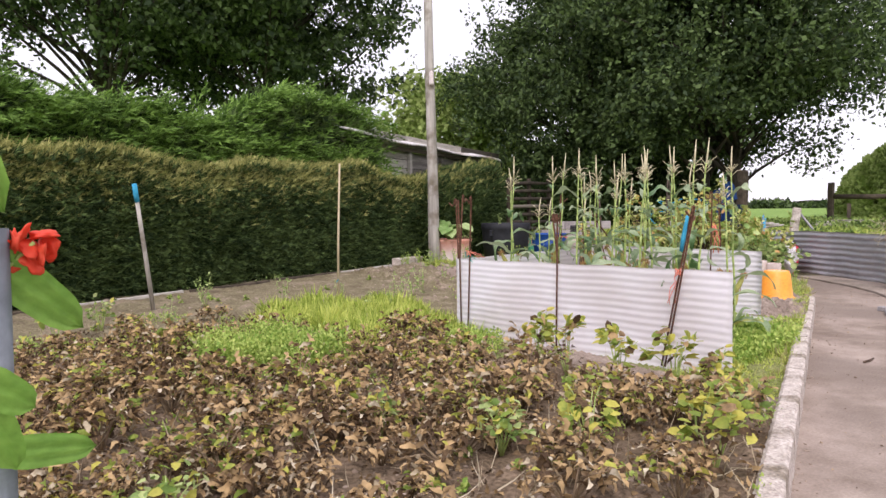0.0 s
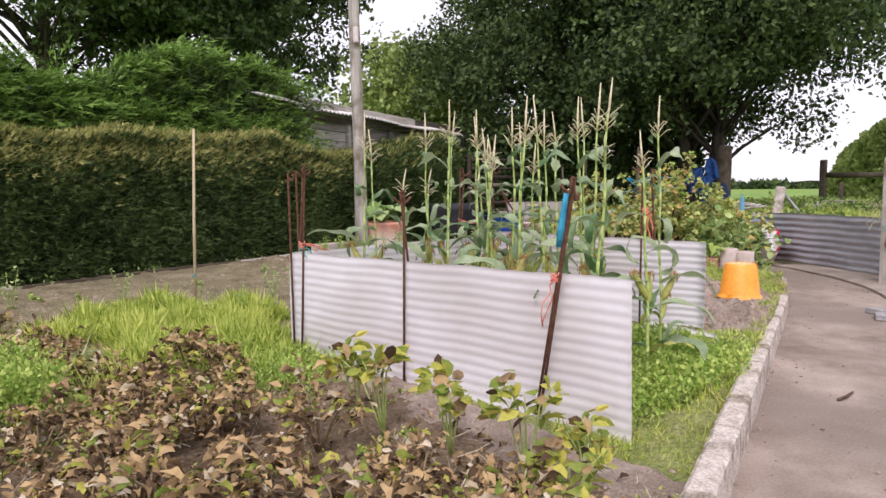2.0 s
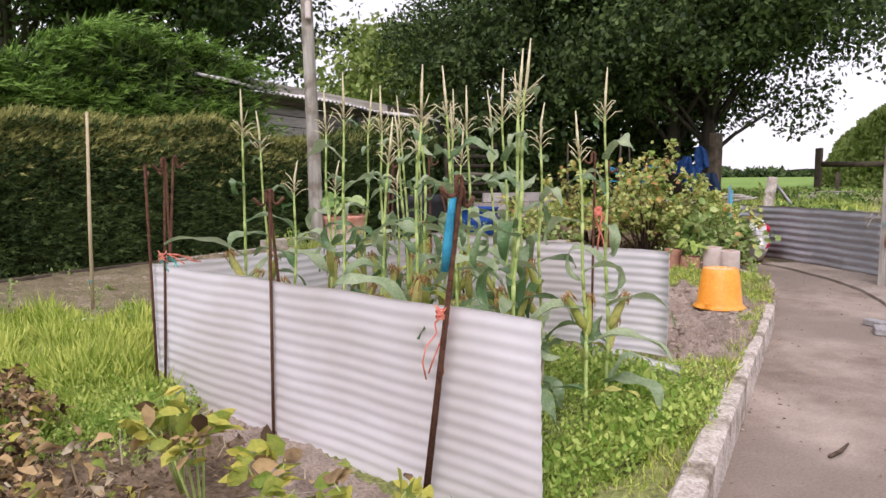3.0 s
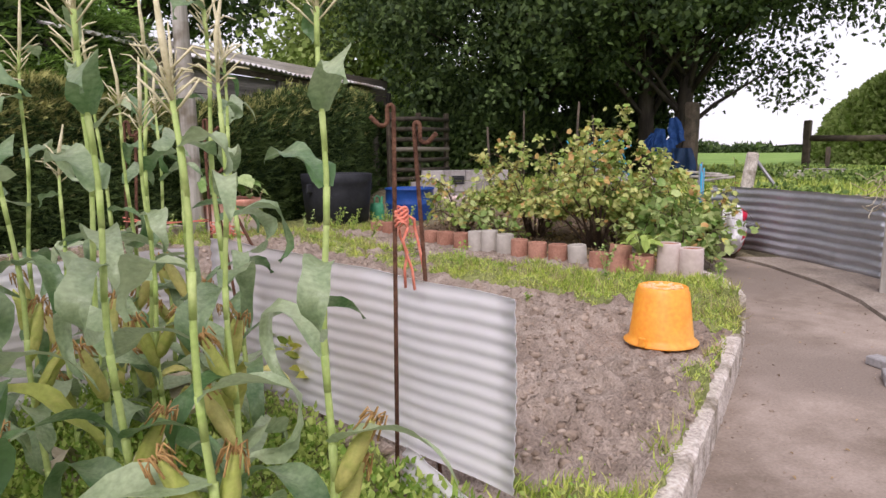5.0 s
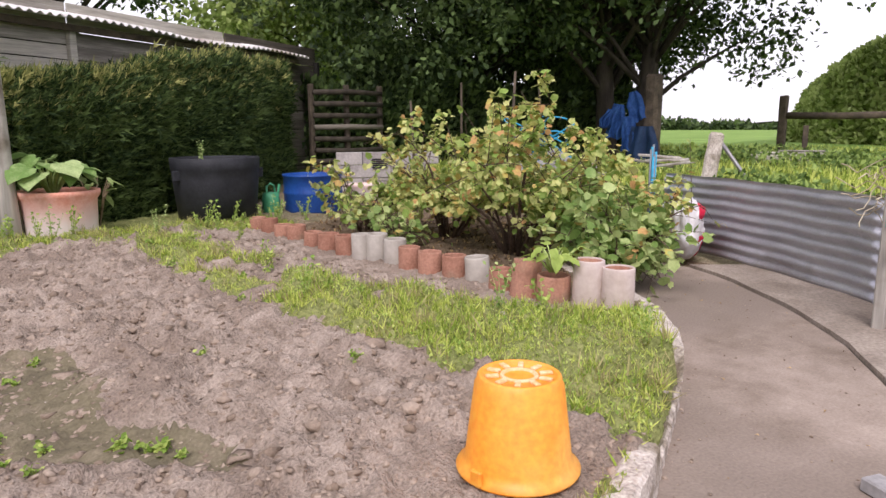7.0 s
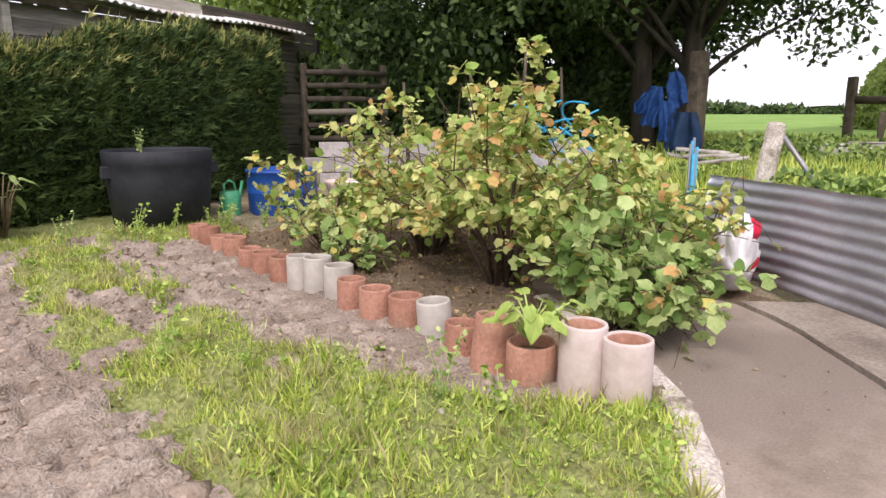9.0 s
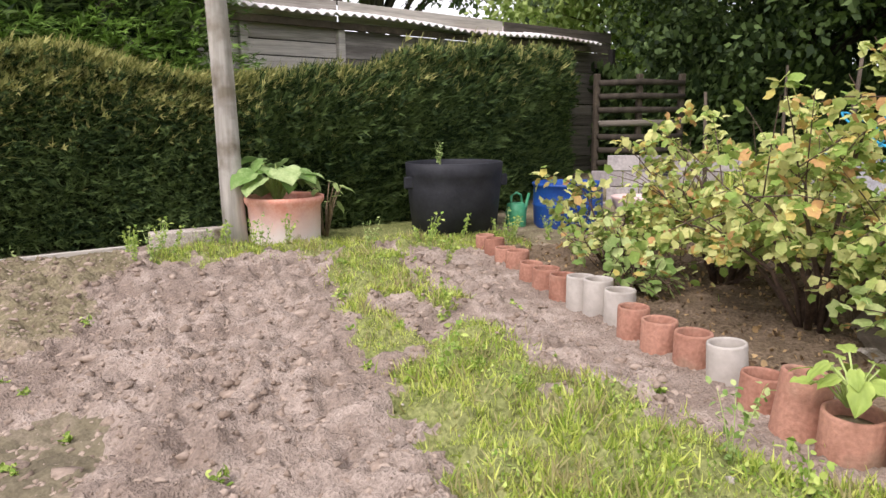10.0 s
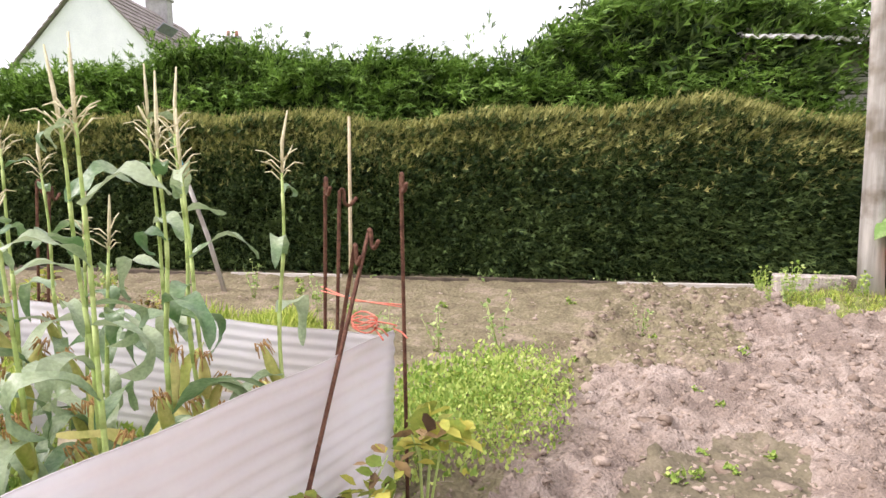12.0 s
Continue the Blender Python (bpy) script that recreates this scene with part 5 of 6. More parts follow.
# ---- bag, iron fence line and things beyond ----
bag = thing("sack", (14.78, 5.72, -0.18), "crumpled red and white plastic sack leaning by the bush", "sack", rz=30)
bm = bmesh.new()
bmesh.ops.create_icosphere(bm, subdivisions=4, radius=1)
for v in bm.verts:
    c = v.co.copy()
    v.co = Vector((c.x * 0.3, c.y * 0.18, c.z * 0.33 + 0.31)) * (1 + 0.3 * noise.noise(c * 2.6) + 0.16 * noise.noise(c * 7)) + Vector((-0.14 * (c.z + 1) * 0.5, 0, 0))
part("sack_body", bm, M["baggy"], bag, smooth=True)
for k, (px, pz, sx, sz) in enumerate(((-0.1, 0.53, 0.17, 0.12), (0.09, 0.14, 0.16, 0.16), (-0.13, 0.28, 0.12, 0.14), (0.02, 0.5, 0.1, 0.05))):
    bm = bmesh.new()
    bmesh.ops.create_icosphere(bm, subdivisions=3, radius=1)
    for v in bm.verts:
        v.co = Vector((v.co.x * sx * 0.85, v.co.y * 0.16, v.co.z * sz * 0.9)) * (1 + 0.2 * noise.noise(v.co * 3 + Vector((k, 0, 0))))
    q = part("red_panel", bm, M["redbag"], bag, "red printed patch on the sack", smooth=True)
    q.location = (px, -0.035, pz)

pb = thing("pipe_bundle", (15.28, 6.42, -0.1), "upright bundle of pale blue plastic pipes by the iron sheet", "pipes")
for k in range(6):
    tubes("pipe", [([(0.03 * (k % 3), 0.035 * (k // 3), 0), (0.03 * (k % 3) + 0.01, 0.035 * (k // 3), 1.02 + 0.03 * k)], 0.014)], M["steel"] if k % 2 else M["bluetwine"], pb, "", 8)

gp = thing("gate_post", (20.55, 9.3, 0.2), "thick dark old timber gatepost", "post")
part("shaft", box_bm(0.3, 0.3, 2.15, (0, 0, 1.07), 0.06, 0.02, 5, 8), M["darkwood"], gp)
def draped(name, w, h, folds, seed, material, parent, label=""):
    """A hanging cloth: gathered at the top, folds down its length, ragged hem."""
    V, Fc, nu, nv = [], [], 18, 12
    for side in (0, 1):
        for j in range(nv + 1):
            for i in range(nu + 1):
                u, v = i / nu - 0.5, j / nv
                wid = w * (0.55 + 0.45 * math.sin(1.6 * v + 0.2))
                x = 0.07 * v * math.sin(folds * u * 6.28 + seed) + 0.05 * noise.noise(Vector((u * 4, v * 3, seed))) + 0.012 * side
                V.append((x, u * wid + 0.06 * noise.noise(Vector((seed, v * 3, u))), -h * v * (1 + 0.12 * noise.noise(Vector((u * 5, seed, 0))))))
    m = (nu + 1) * (nv + 1)
    for j in range(nv):
        for i in range(nu):
            a = j * (nu + 1) + i
            Fc += [(a, a + 1, a + nu + 2, a + nu + 1), (a + m, a + m + nu + 1, a + m + nu + 2, a + m + 1)]
    return raw(name, V, Fc, material, parent, label, smooth=True)


nt = thing("netting", (20.3, 9.75, 2.1), "crumpled bright blue plastic netting hung by the old gatepost", "netting", rz=15)
for k, (y, z_, w, h) in enumerate(((-0.1, -0.1, 0.36, 0.6), (0.14, -0.35, 0.3, 0.7), (-0.05, -0.6, 0.36, 0.7), (0.3, -0.45, 0.2, 0.4))):
    q = draped("fold", w, h, 1.5 + 0.5 * k, k + 1, M["netblue"], nt)
    q.matrix_basis = pose(-0.06 * k, y, z_, (-14, 10, -6, 20)[k], 0, 8 * k)
tp = thing("tarpaulin", (20.2, 9.32, 1.3), "dark blue tarpaulin hanging below the netting", "tarpaulin")
draped("sheet", 0.75, 1.0, 2.0, 9, mat("dark_tarp", (0.01, 0.025, 0.07), (0.02, 0.05, 0.12), 4, 0.6, 0.4), tp)

# heap of hoses and junk beyond the bushes
hp = thing("junk_heap", (16.6, 9.2, 0.0), "dark heap of old sacks and sheeting beyond the bushes", "heap")
bm = bmesh.new()
bmesh.ops.create_icosphere(bm, subdivisions=5, radius=1)
for v in bm.verts:
    c = v.co.copy()
    v.co = Vector((c.x * 1.3, c.y * 1.5, c.z * 0.85)) * (1 + 0.3 * noise.noise(c * 2) + 0.1 * noise.noise(c * 7))
part("heap_body", bm, M["slate"], hp, smooth=True)
hs = thing("hose", (16.1, 8.9, 0.9), "tangled teal-blue garden hoses on the heap", "hose")
r = random.Random(5)
for k in range(7):
    c = Vector((r.uniform(-.3, .3), r.uniform(-.7, .6), r.uniform(-.1, .3)))
    pts = [c + Vector((0.25 * math.cos(a) * 0.6, 0.4 * math.sin(a), 0.22 * math.sin(a + k) + 0.1)) for a in np.linspace(0, r.uniform(3, 6), 14)]
    tubes("coil", [(pts, 0.013)], M["bluetwine"], hs, "", 6)
for k in range(5):
    x, y = 15.6 + r.uniform(-.5, 2.5), 9.6 + r.uniform(-1.2, 2.0)
    sk = thing("fence_stake", (x, y, G(x, y) - 0.05), "thin dark wooden stake behind the bushes", "stake", "stakes behind the bushes")
    h = r.uniform(1.3, 1.9)
    tubes("shaft", [([(0, 0, 0), (r.uniform(-.1, .1), r.uniform(-.1, .1), h)], [0.03, 0.02])], M["darkwood"], sk, "", 7)

cp = thing("concrete_post", (16.66, 6.38, 0.15), "short grey concrete post leaning behind the iron", "post")
q = part("shaft", box_bm(0.19, 0.19, 1.06, (0, 0, 0.53), 0.03, 0.008, 3, 5), M["kerb"], cp)
q.matrix_basis = pose(0, 0, 0, 7, 3, 20)
br = thing("brace", (16.72, 6.24, 1.12), "grey metal brace pipe leaning on the concrete post", "pipe")
tubes("bar", [([(0, 0, 0), (0.12, -0.3, -0.45), (0.24, -0.62, -0.95)], 0.028)], M["galv"], br, "", 9)
wd = thing("driftwood", (16.9, 6.95, 0.75), "pale broken boards beside the concrete post", "wood", rz=-60)
for k in range(4):
    q = part("plank", box_bm(0.62, 0.12, 0.03, (0, 0, 0), 0.006, 0.006, k, 4), M["greywood"], wd)
    q.matrix_basis = pose(-0.1 * k, 0.08 * k, 0.05 * k - 0.15 * (k == 3), 5, 6 * k - 8, 9 * k - 12)

rp = thing("post", (13.12, 3.42, -0.25), "upright pale grey timber post in front of the iron", "post")
part("shaft", box_bm(0.09, 0.08, 1.85, (0, 0, 0.92), 0.01, 0.006, 2, 8), M["greywood"], rp)
tg = thing("dry_twigs", (13.25, 3.55, 0.7), "tangle of dry pale twigs and string over the iron", "twigs")
tp_ = []
r = random.Random(8)
for k in range(26):
    a, p = r.uniform(0, 6.28), Vector((0, 0, r.uniform(-.05, .35)))
    pts = [p]
    for j in range(4):
        p = p + Vector((math.cos(a) * 0.07, math.sin(a) * 0.07, r.uniform(-.06, .05)))
        a += r.uniform(-.7, .7)
        pts.append(p)
    tp_.append((pts, 0.0045))
tubes("twig", tp_, M["straw"], tg, "", 4)
twine("twine", (13.1, 3.38, 0.62), M["teal"], "teal string tied round the grey post", n=4, rr=0.06, tail=0.5, seed=6)
rg = part("red_rag", box_bm(0.14, 0.05, 0.18, (0, 0, 0), 0.02, 0.03, 4, 2), M["terra"])
rg.matrix_basis = pose(13.05, 3.36, 0.45, 10, 20, 10)
tagged(rg, "faded red rag caught on the grey post", "rag")

# post and rail fence, trough
fe = thing("field_fence", (25.3, 8.4, 0.3), "dark timber post and rail fence by the field", "fence")
FP = [(0, 0), (0.25, -2.4), (0.5, -4.8), (0.75, -7.2)]
for x, y in FP:
    part("post", box_bm(0.17, 0.17, 1.75, (x, y, 0.85), 0.02, 0.012, 1, 4), M["darkwood"], fe)
for (x0, y0), (x1, y1) in zip(FP[:-1], FP[1:]):
    v, f = tube_arrays([(x0, y0, 1.25), ((x0 + x1) / 2, (y0 + y1) / 2, 1.22), (x1, y1, 1.24)], 0.085, 8)
    raw("rail", v, f, M["darkwood"], fe, smooth=True)
tr = thing("trough", (21.6, 6.95, 0.4), "low weathered timber trough in the long grass", "trough", rz=-72)
for k, (x, y, zz, a, b, c) in enumerate(((0, -.25, .2, 1.3, .05, .3), (0, .25, .2, 1.3, .05, .3), (-0.65, 0, .2, .05, .45, .3), (0.65, 0, .2, .05, .45, .3), (0, 0, .37, 1.15, .3, .04), (.2, -.1, .42, 0.8, .12, .03))):
    part("board", box_bm(a, b, c, (x, y, zz), 0.01, 0.008, k, 3), M["boards"], tr)
part("stub", box_bm(0.1, 0.1, 0.8, (0.25, 0.35, 0.5), 0.01), M["darkwood"], tr)

# brick and stick on the path
for k, (x, y, a) in enumerate(((10.25, 2.66, 20), (10.55, 2.78, 60))):
    q = part("brick", box_bm(0.215, 0.1, 0.065, (0, 0, 0.033), 0.008, 0.004, k, 2), M["slate"])
    q.matrix_basis = pose(x, y, PATH_Z, 0, 0, a)
    tagged(q, "old grey brick lying on the concrete path", "brick", "bricks on the path")
tubes("stick", [([(6.95, 2.0, PATH_Z + 0.012), (7.05, 1.98, PATH_Z + 0.016), (7.2, 1.99, PATH_Z + 0.012)], [0.01, 0.011, 0.006])], M["twig"], None, "", 6)
tagged(bpy.data.objects["stick"], "short dark stick lying on the concrete path", "stick")

# ---- far side: bush mass, tree line, house ----
fb = thing("field_hedge", (36.5, 7.5, 0.6), "big rounded green hedge at the field's edge", "hedge")
P = []
for cx, cy, rr, hh in ((1.5, 2.3, 2.6, 3.0), (0.5, 0.5, 3.2, 4.0), (-1, -3, 4.0, 4.6), (-3, -8, 5, 5.0)):
    n = 32000
    d = rdir(n, 0.25)
    d[:, 2] = np.abs(d[:, 2])
    k = 1 + 0.12 * fbm(d[:, 0] * 3 + cx, d[:, 2] * 4 + cy, 2, 3)[:, None]
    P.append(d * (rr, rr, hh) * k * rng.uniform(0.9, 1.03, (n, 1)) + (cx, cy, 0))
P = np.concatenate(P)
scatter("foliage", P, rdir(len(P), 0.8), rdir(len(P)), 0.21 * rng.uniform(0.6, 1.3, len(P)), "tri", M["treeleaf_light"], fb, width=1.4)
# near-black solids paint the inner shade of each rounded mass
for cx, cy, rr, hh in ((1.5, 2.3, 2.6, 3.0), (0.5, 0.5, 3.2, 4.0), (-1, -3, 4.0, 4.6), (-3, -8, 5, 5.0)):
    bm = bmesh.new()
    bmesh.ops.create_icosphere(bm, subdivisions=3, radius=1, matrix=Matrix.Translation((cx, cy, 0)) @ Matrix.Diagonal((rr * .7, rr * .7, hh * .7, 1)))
    part("inside", bm, M["core"], fb, "near-black solid for the field hedge's inner shade", smooth=True)
n = 16000
th = rng.uniform(radians(-35), radians(75), n)
R_ = 190 + rng.uniform(-4, 4, n)
hz = 2.4 * (0.72 + 0.22 * np.sin(th * 31) + 0.2 * np.sin(th * 83 + 1) + 0.12 * np.sin(th * 190))
P = np.stack([R_ * np.cos(th), R_ * np.sin(th), 0.5 + rng.random(n) * hz], -1)
tl = scatter("woods", P, rdir(n, 0.8), rdir(n), 1.3 * rng.uniform(0.6, 1.3, n), "tri", M["treeleaf"])
tagged(tl, "far dark line of trees beyond the field", "tree line")
# added sheet behind the woods; its near-black colour paints shade between trees
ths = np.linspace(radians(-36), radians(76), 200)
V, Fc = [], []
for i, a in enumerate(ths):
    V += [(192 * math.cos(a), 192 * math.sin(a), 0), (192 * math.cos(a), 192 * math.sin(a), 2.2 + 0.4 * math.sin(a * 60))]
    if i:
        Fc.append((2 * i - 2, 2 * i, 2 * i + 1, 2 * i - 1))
tagged(raw("backdrop", V, Fc, M["core"]), "near-black sheet for shade among the far trees", "tree line", kind="structure")

# undergrowth added to fill the dark void under the trees
ug = hedge("undergrowth", 16.4, 23.5, lambda x: 15.6 - (x - 16.8) * 0.62, 2.0, lambda x: 2.3 + 0.3 * math.sin(x * 1.7), "undergrowth added to fill the dark below the trees", M["treeleaf"], M["treeleaf"], 12000, 0.2, "tri", tipn=0.2, wob=0.3)


def house(at, rz, w, d, eave, ridge, label, chims):
    e = thing("house", at, label, "house", rz=rz)
    bm = bmesh.new()
    vs = [bm.verts.new(p) for p in ((-w / 2, 0, 0), (w / 2, 0, 0), (w / 2, 0, eave), (0, 0, ridge), (-w / 2, 0, eave), (-w / 2, d, 0), (w / 2, d, 0), (w / 2, d, eave), (0, d, ridge), (-w / 2, d, eave))]
    for f in ((0, 1, 2, 3, 4), (9, 8, 7, 6, 5), (1, 6, 7, 2), (5, 0, 4, 9)):
        bm.faces.new([vs[i] for i in f])
    part("wall", bm, M["render"], e)
    for s in (-1, 1):
        run = math.hypot(w / 2 + 0.3, ridge - eave + 0.1)
        ang = math.degrees(math.atan2(ridge - eave, w / 2))
        rows = 14
        V, Fc = [], []
        for k in range(rows):
            u0, u1 = k / rows * run, (k + 1.15) / rows * run
            for u, h in ((u0, 0.05), (u1, 0.09), (u1, 0.05), (u0, 0.01)):
                V += [(-0.2, u, h), (d + 0.2, u, h)]
            b = k * 8
            Fc += [(b, b + 1, b + 3, b + 2), (b + 2, b + 3, b + 5, b + 4), (b + 4, b + 5, b + 7, b + 6), (b, b + 2, b + 4, b + 6), (b + 1, b + 7, b + 5, b + 3)]
        q = raw("roof", V, Fc, M["tile"], e, "brown-grey tiled roof slope")
        q.matrix_basis = Matrix(((0, s * math.cos(radians(ang)), s * math.sin(radians(ang)), 0), (1, 0, 0, 0), (0, -math.sin(radians(ang)), math.cos(radians(ang)), ridge + 0.02), (0, 0, 0, 1)))
        part("verge", box_bm(0.06, 0.06, 0.16, (0, 0, 0), 0.01), M["slate"], e)
    for cy, ch in chims:
        part("chimney", box_bm(1.0, 0.7, 1.9, (0, cy, ridge + ch - 0.9), 0.02), M["slate"], e, "rendered chimney stack")
        part("cap", box_bm(1.15, 0.85, 0.12, (0, cy, ridge + ch + 0.06), 0.02), M["slate"], e, "grey chimney cap")
        for s in (-0.25, 0.25):
            v, f = tube_arrays([(s, cy, ridge + ch + 0.1), (s, cy, ridge + ch + 0.5)], [0.13, 0.11], 10)
            raw("chimney_pot", v, f, M["terra"], e, "clay chimney pot", smooth=True)
    return e


h1 = house((-15.15, 20.35, 0), 26.8, 6.0, 9.2, 5.2, 8.5, "white rendered house with a brown tiled roof", ((6.6, 0.7),))
part("roof_window", box_bm(0.05, 1.6, 0.9, (0, 0, 0), 0.02), M["steel"], h1, "pale roof window").matrix_basis = pose(1.35, 3.6, 7.15, 0, 47, 0)
house((-22.5, 35.5, 0), 40, 6.0, 8, 5.0, 8.6, "further house with a chimney behind the hedge", ((1.0, 0.9),))

# ---- flowering bean at the start, on a steel pole ----
sp = thing("steel_pole", (0.096, 0.748, -0.05), "grey galvanised steel pole at the bed's corner", "pole")
tubes("tube", [([(0, 0, 0), (0.0, 0.02, 0.7), (0.012, 0.055, 1.285)], 0.021)], M["steel"], sp, "", 16)
bp = thing("bean_plant", (0.074, 0.803, -0.02), "runner bean with scarlet flowers climbing the steel pole", "bean plant")
tubes("vine", [([(0, 0, 0), (0.03, 0.0, 0.4), (-0.01, 0.01, 0.8), (0.03, 0.0, 1.1), (0.035, -0.01, 1.25), (0.0, -0.08, 1.36)], [0.005, 0.005, 0.004, 0.004, 0.003, 0.002]),
               ([(0.03, 0, 1.17), (0.045, -0.004, 1.21), (0.075, -0.006, 1.24)], 0.0022)], M["cornstalk"], bp, "", 6)
r = random.Random(3)
for o, d, L, W in (((-0.045, -0.1, 1.4), (0.54, 0, -0.84), 0.155, 0.42), ((0.04, -0.003, 1.222), (0.72, 0, -0.68), 0.115, 0.45), ((0.025, 0.0, 1.225), (0.4, 0, -1), 0.045, 0.6),
                   ((0.012, -0.1, 1.125), (0.75, 0, -0.6), 0.055, 0.7), ((0.02, -0.09, 1.09), (0.3, 0, -1), 0.06, 0.6), ((0.04, -0.05, 1.04), (1, 0, -0.15), 0.08, 0.45), ((0.0, -0.06, 0.98), (0.8, 0, -0.4), 0.08, 0.7),
                   ((0.0, 0.0, 0.9), (0.6, -0.4, -0.4), 0.12, 0.9), ((0.02, 0.0, 0.75), (-0.6, 0.4, -0.4), 0.12, 0.9), ((0.02, 0.0, 0.55), (0.6, 0.5, -0.3), 0.12, 0.9)):
    v, f = big_leaf(r, L, W, 0.2, 1, 0.02)
    q = raw("leaf", v, f, M["bean"], bp, smooth=True)
    Y_ = Vector(d).normalized()
    X_ = Y_.cross(Vector((-0.25, -1, 0.25))).normalized()
    q.matrix_basis = Matrix.Translation(o) @ Matrix((X_, Y_, X_.cross(Y_))).transposed().to_4x4()
for k in range(12):
    bm = bmesh.new()
    bmesh.ops.create_icosphere(bm, subdivisions=3, radius=0.0115)
    for v in bm.verts:
        v.co = Vector((v.co.x * 1.1, v.co.y * 0.3 + 14 * v.co.x * v.co.z, v.co.z)) * (1 + 0.7 * noise.noise(v.co * 120 + Vector((k, 0, 0))))
    q = part("petal", bm, M["flower"], bp, smooth=True)
    q.matrix_basis = pose(0.035 + 0.046 * (k % 4) / 3 + 0.004 * (k // 4), -0.006 + 0.003 * (k % 3), 1.222 + 0.026 * ((k * 7) % 5) / 4, k * 40, k * 25, k * 70)

# ---- potato bed: withered plants, yellowing plants ----
def potato(seed, H, mats, n, spread, label, category="potato plant", group="potato plants in the bed", leafS=0.055, nleaf=60, kind_="leaf", stemm="deadstem"):
    r = random.Random(seed)
    g = np.random.default_rng(seed + 50)
    e = thing("potato_plant", (0, 0, -5), label, category, group)
    paths, P, D = [], [], []
    for k in range(n):
        a = 6.28 * k / n + r.uniform(-.4, .4)
        tip = Vector((spread * math.cos(a) * r.uniform(0.4, 1), spread * math.sin(a) * r.uniform(0.4, 1), H * r.uniform(0.5, 1)))
        mid = Vector((tip.x * 0.45, tip.y * 0.45, max(tip.z * 0.75, H * 0.5)))
        paths.append(([(0, 0, 0), mid * 0.5, mid, tip], [0.006, 0.0055, 0.0045, 0.0025]))
        for w in range(8):
            u = 0.3 + 0.1 * w
            c = mid.lerp(tip, u)
            P.append(c), D.append(Vector((r.gauss(0, 1), r.gauss(0, 1), 0.2)))
    tubes("stem", paths, M[stemm], e, "", 5)
    P, D = np.array([tuple(p) for p in P]), np.array([tuple(p) for p in D])
    for nm, mm, sh in mats:
        c = int(nleaf * sh)
        pick = g.integers(0, len(P), c)
        scatter(nm, P[pick] + g.normal(size=(c, 3)) * 0.03, D[pick] + g.normal(size=(c, 3)) * 0.5 + (0, 0, -0.2), g.normal(size=(c, 3)) * 0.6 + (0, 0, 1), leafS * g.uniform(0.6, 1.3, c), kind_, M[mm], e)
    return e


r = random.Random(21)
dead = [potato(i, 0.2 + 0.06 * (i % 3), (("withered_foliage", "dead", 0.8), ("pale_withered_foliage", "straw", 0.12), ("foliage", "potato", 0.2 * (i % 3) / 2 + 0.03)), 9, 0.24, "withered brown potato plant collapsed on the dark soil", nleaf=150, leafS=0.062, kind_="curl") for i in range(6)]
k = 0
for i in range(400):
    x, y = r.uniform(0.15, 4.55), r.uniform(0.4, 7.6)
    if y < kerb_y(x) + 0.3 or y > 6.3 + 0.15 * x + r.uniform(-.8, .8) or math.hypot(x - 2.55, y - 5.0) < 0.62 or math.hypot(x - 2.2, y - 4.4) < 0.4 or (x > 3.3 and y > 4.6 + r.uniform(-.3, .5)) or (x < 0.5 and y < 1.3) or (x > 3.95 and y < 4.6):
        continue
    if vnoise(x, y, 1.5, 33) > 0.6 and r.random() < 0.85:
        continue
    m = pose(x, y, G(x, y) - 0.005, r.uniform(-12, 12), r.uniform(-12, 12), r.uniform(0, 360)) @ Matrix.Scale(r.uniform(0.7, 1.15), 4)
    if k < len(dead):
        dead[k].matrix_basis = m
    else:
        q = copy_thing(dead[r.randrange(len(dead))], Matrix.Identity(4))
        q.matrix_basis = m
    k += 1
live = [potato(40 + i, 0.5, (("foliage", "potato", 0.8), ("withered_foliage", "dead", 0.2)), 5, 0.2, "yellowing upright potato plant beside the plastic sheet", nleaf=62, leafS=0.082, stemm="cornstalk") for i in range(3)]
live += [potato(60 + i, 0.3, (("foliage", "lush", 0.7), ("yellowed_foliage", "potato", 0.3)), 6, 0.16, "fresh green potato plant among withered ones", nleaf=70, leafS=0.055, stemm="cornstalk") for i in range(2)]
LV = [(4.4, 2.45, 0), (4.3, 2.85, 1), (4.45, 2.15, 2), (4.2, 3.25, 1), (4.1, 2.0, 0), (4.24, 3.55, 2), (2.5, 2.36, 3), (3.06, 1.5, 0), (2.2, 3.0, 4), (3.4, 1.75, 2), (1.3, 3.1, 4), (1.5, 7.2, 0), (3.7, 1.75, 4), (2.0, 7.6, 4), (2.9, 2.1, 0), (1.7, 4.2, 4), (0.9, 2.6, 3), (7.16, 4.35, 0), (7.24, 4.62, 2), (7.3, 4.95, 1)]
used = set()
for (x, y, i) in LV:
    m = pose(x, y, G(x, y) - 0.01, r.uniform(-6, 6), r.uniform(-6, 6), r.uniform(0, 360)) @ Matrix.Scale(r.uniform(0.85, 1.1), 4)
    if i not in used:
        used.add(i)
        live[i].matrix_basis = m
    else:
        copy_thing(live[i], Matrix.Identity(4)).matrix_basis = m

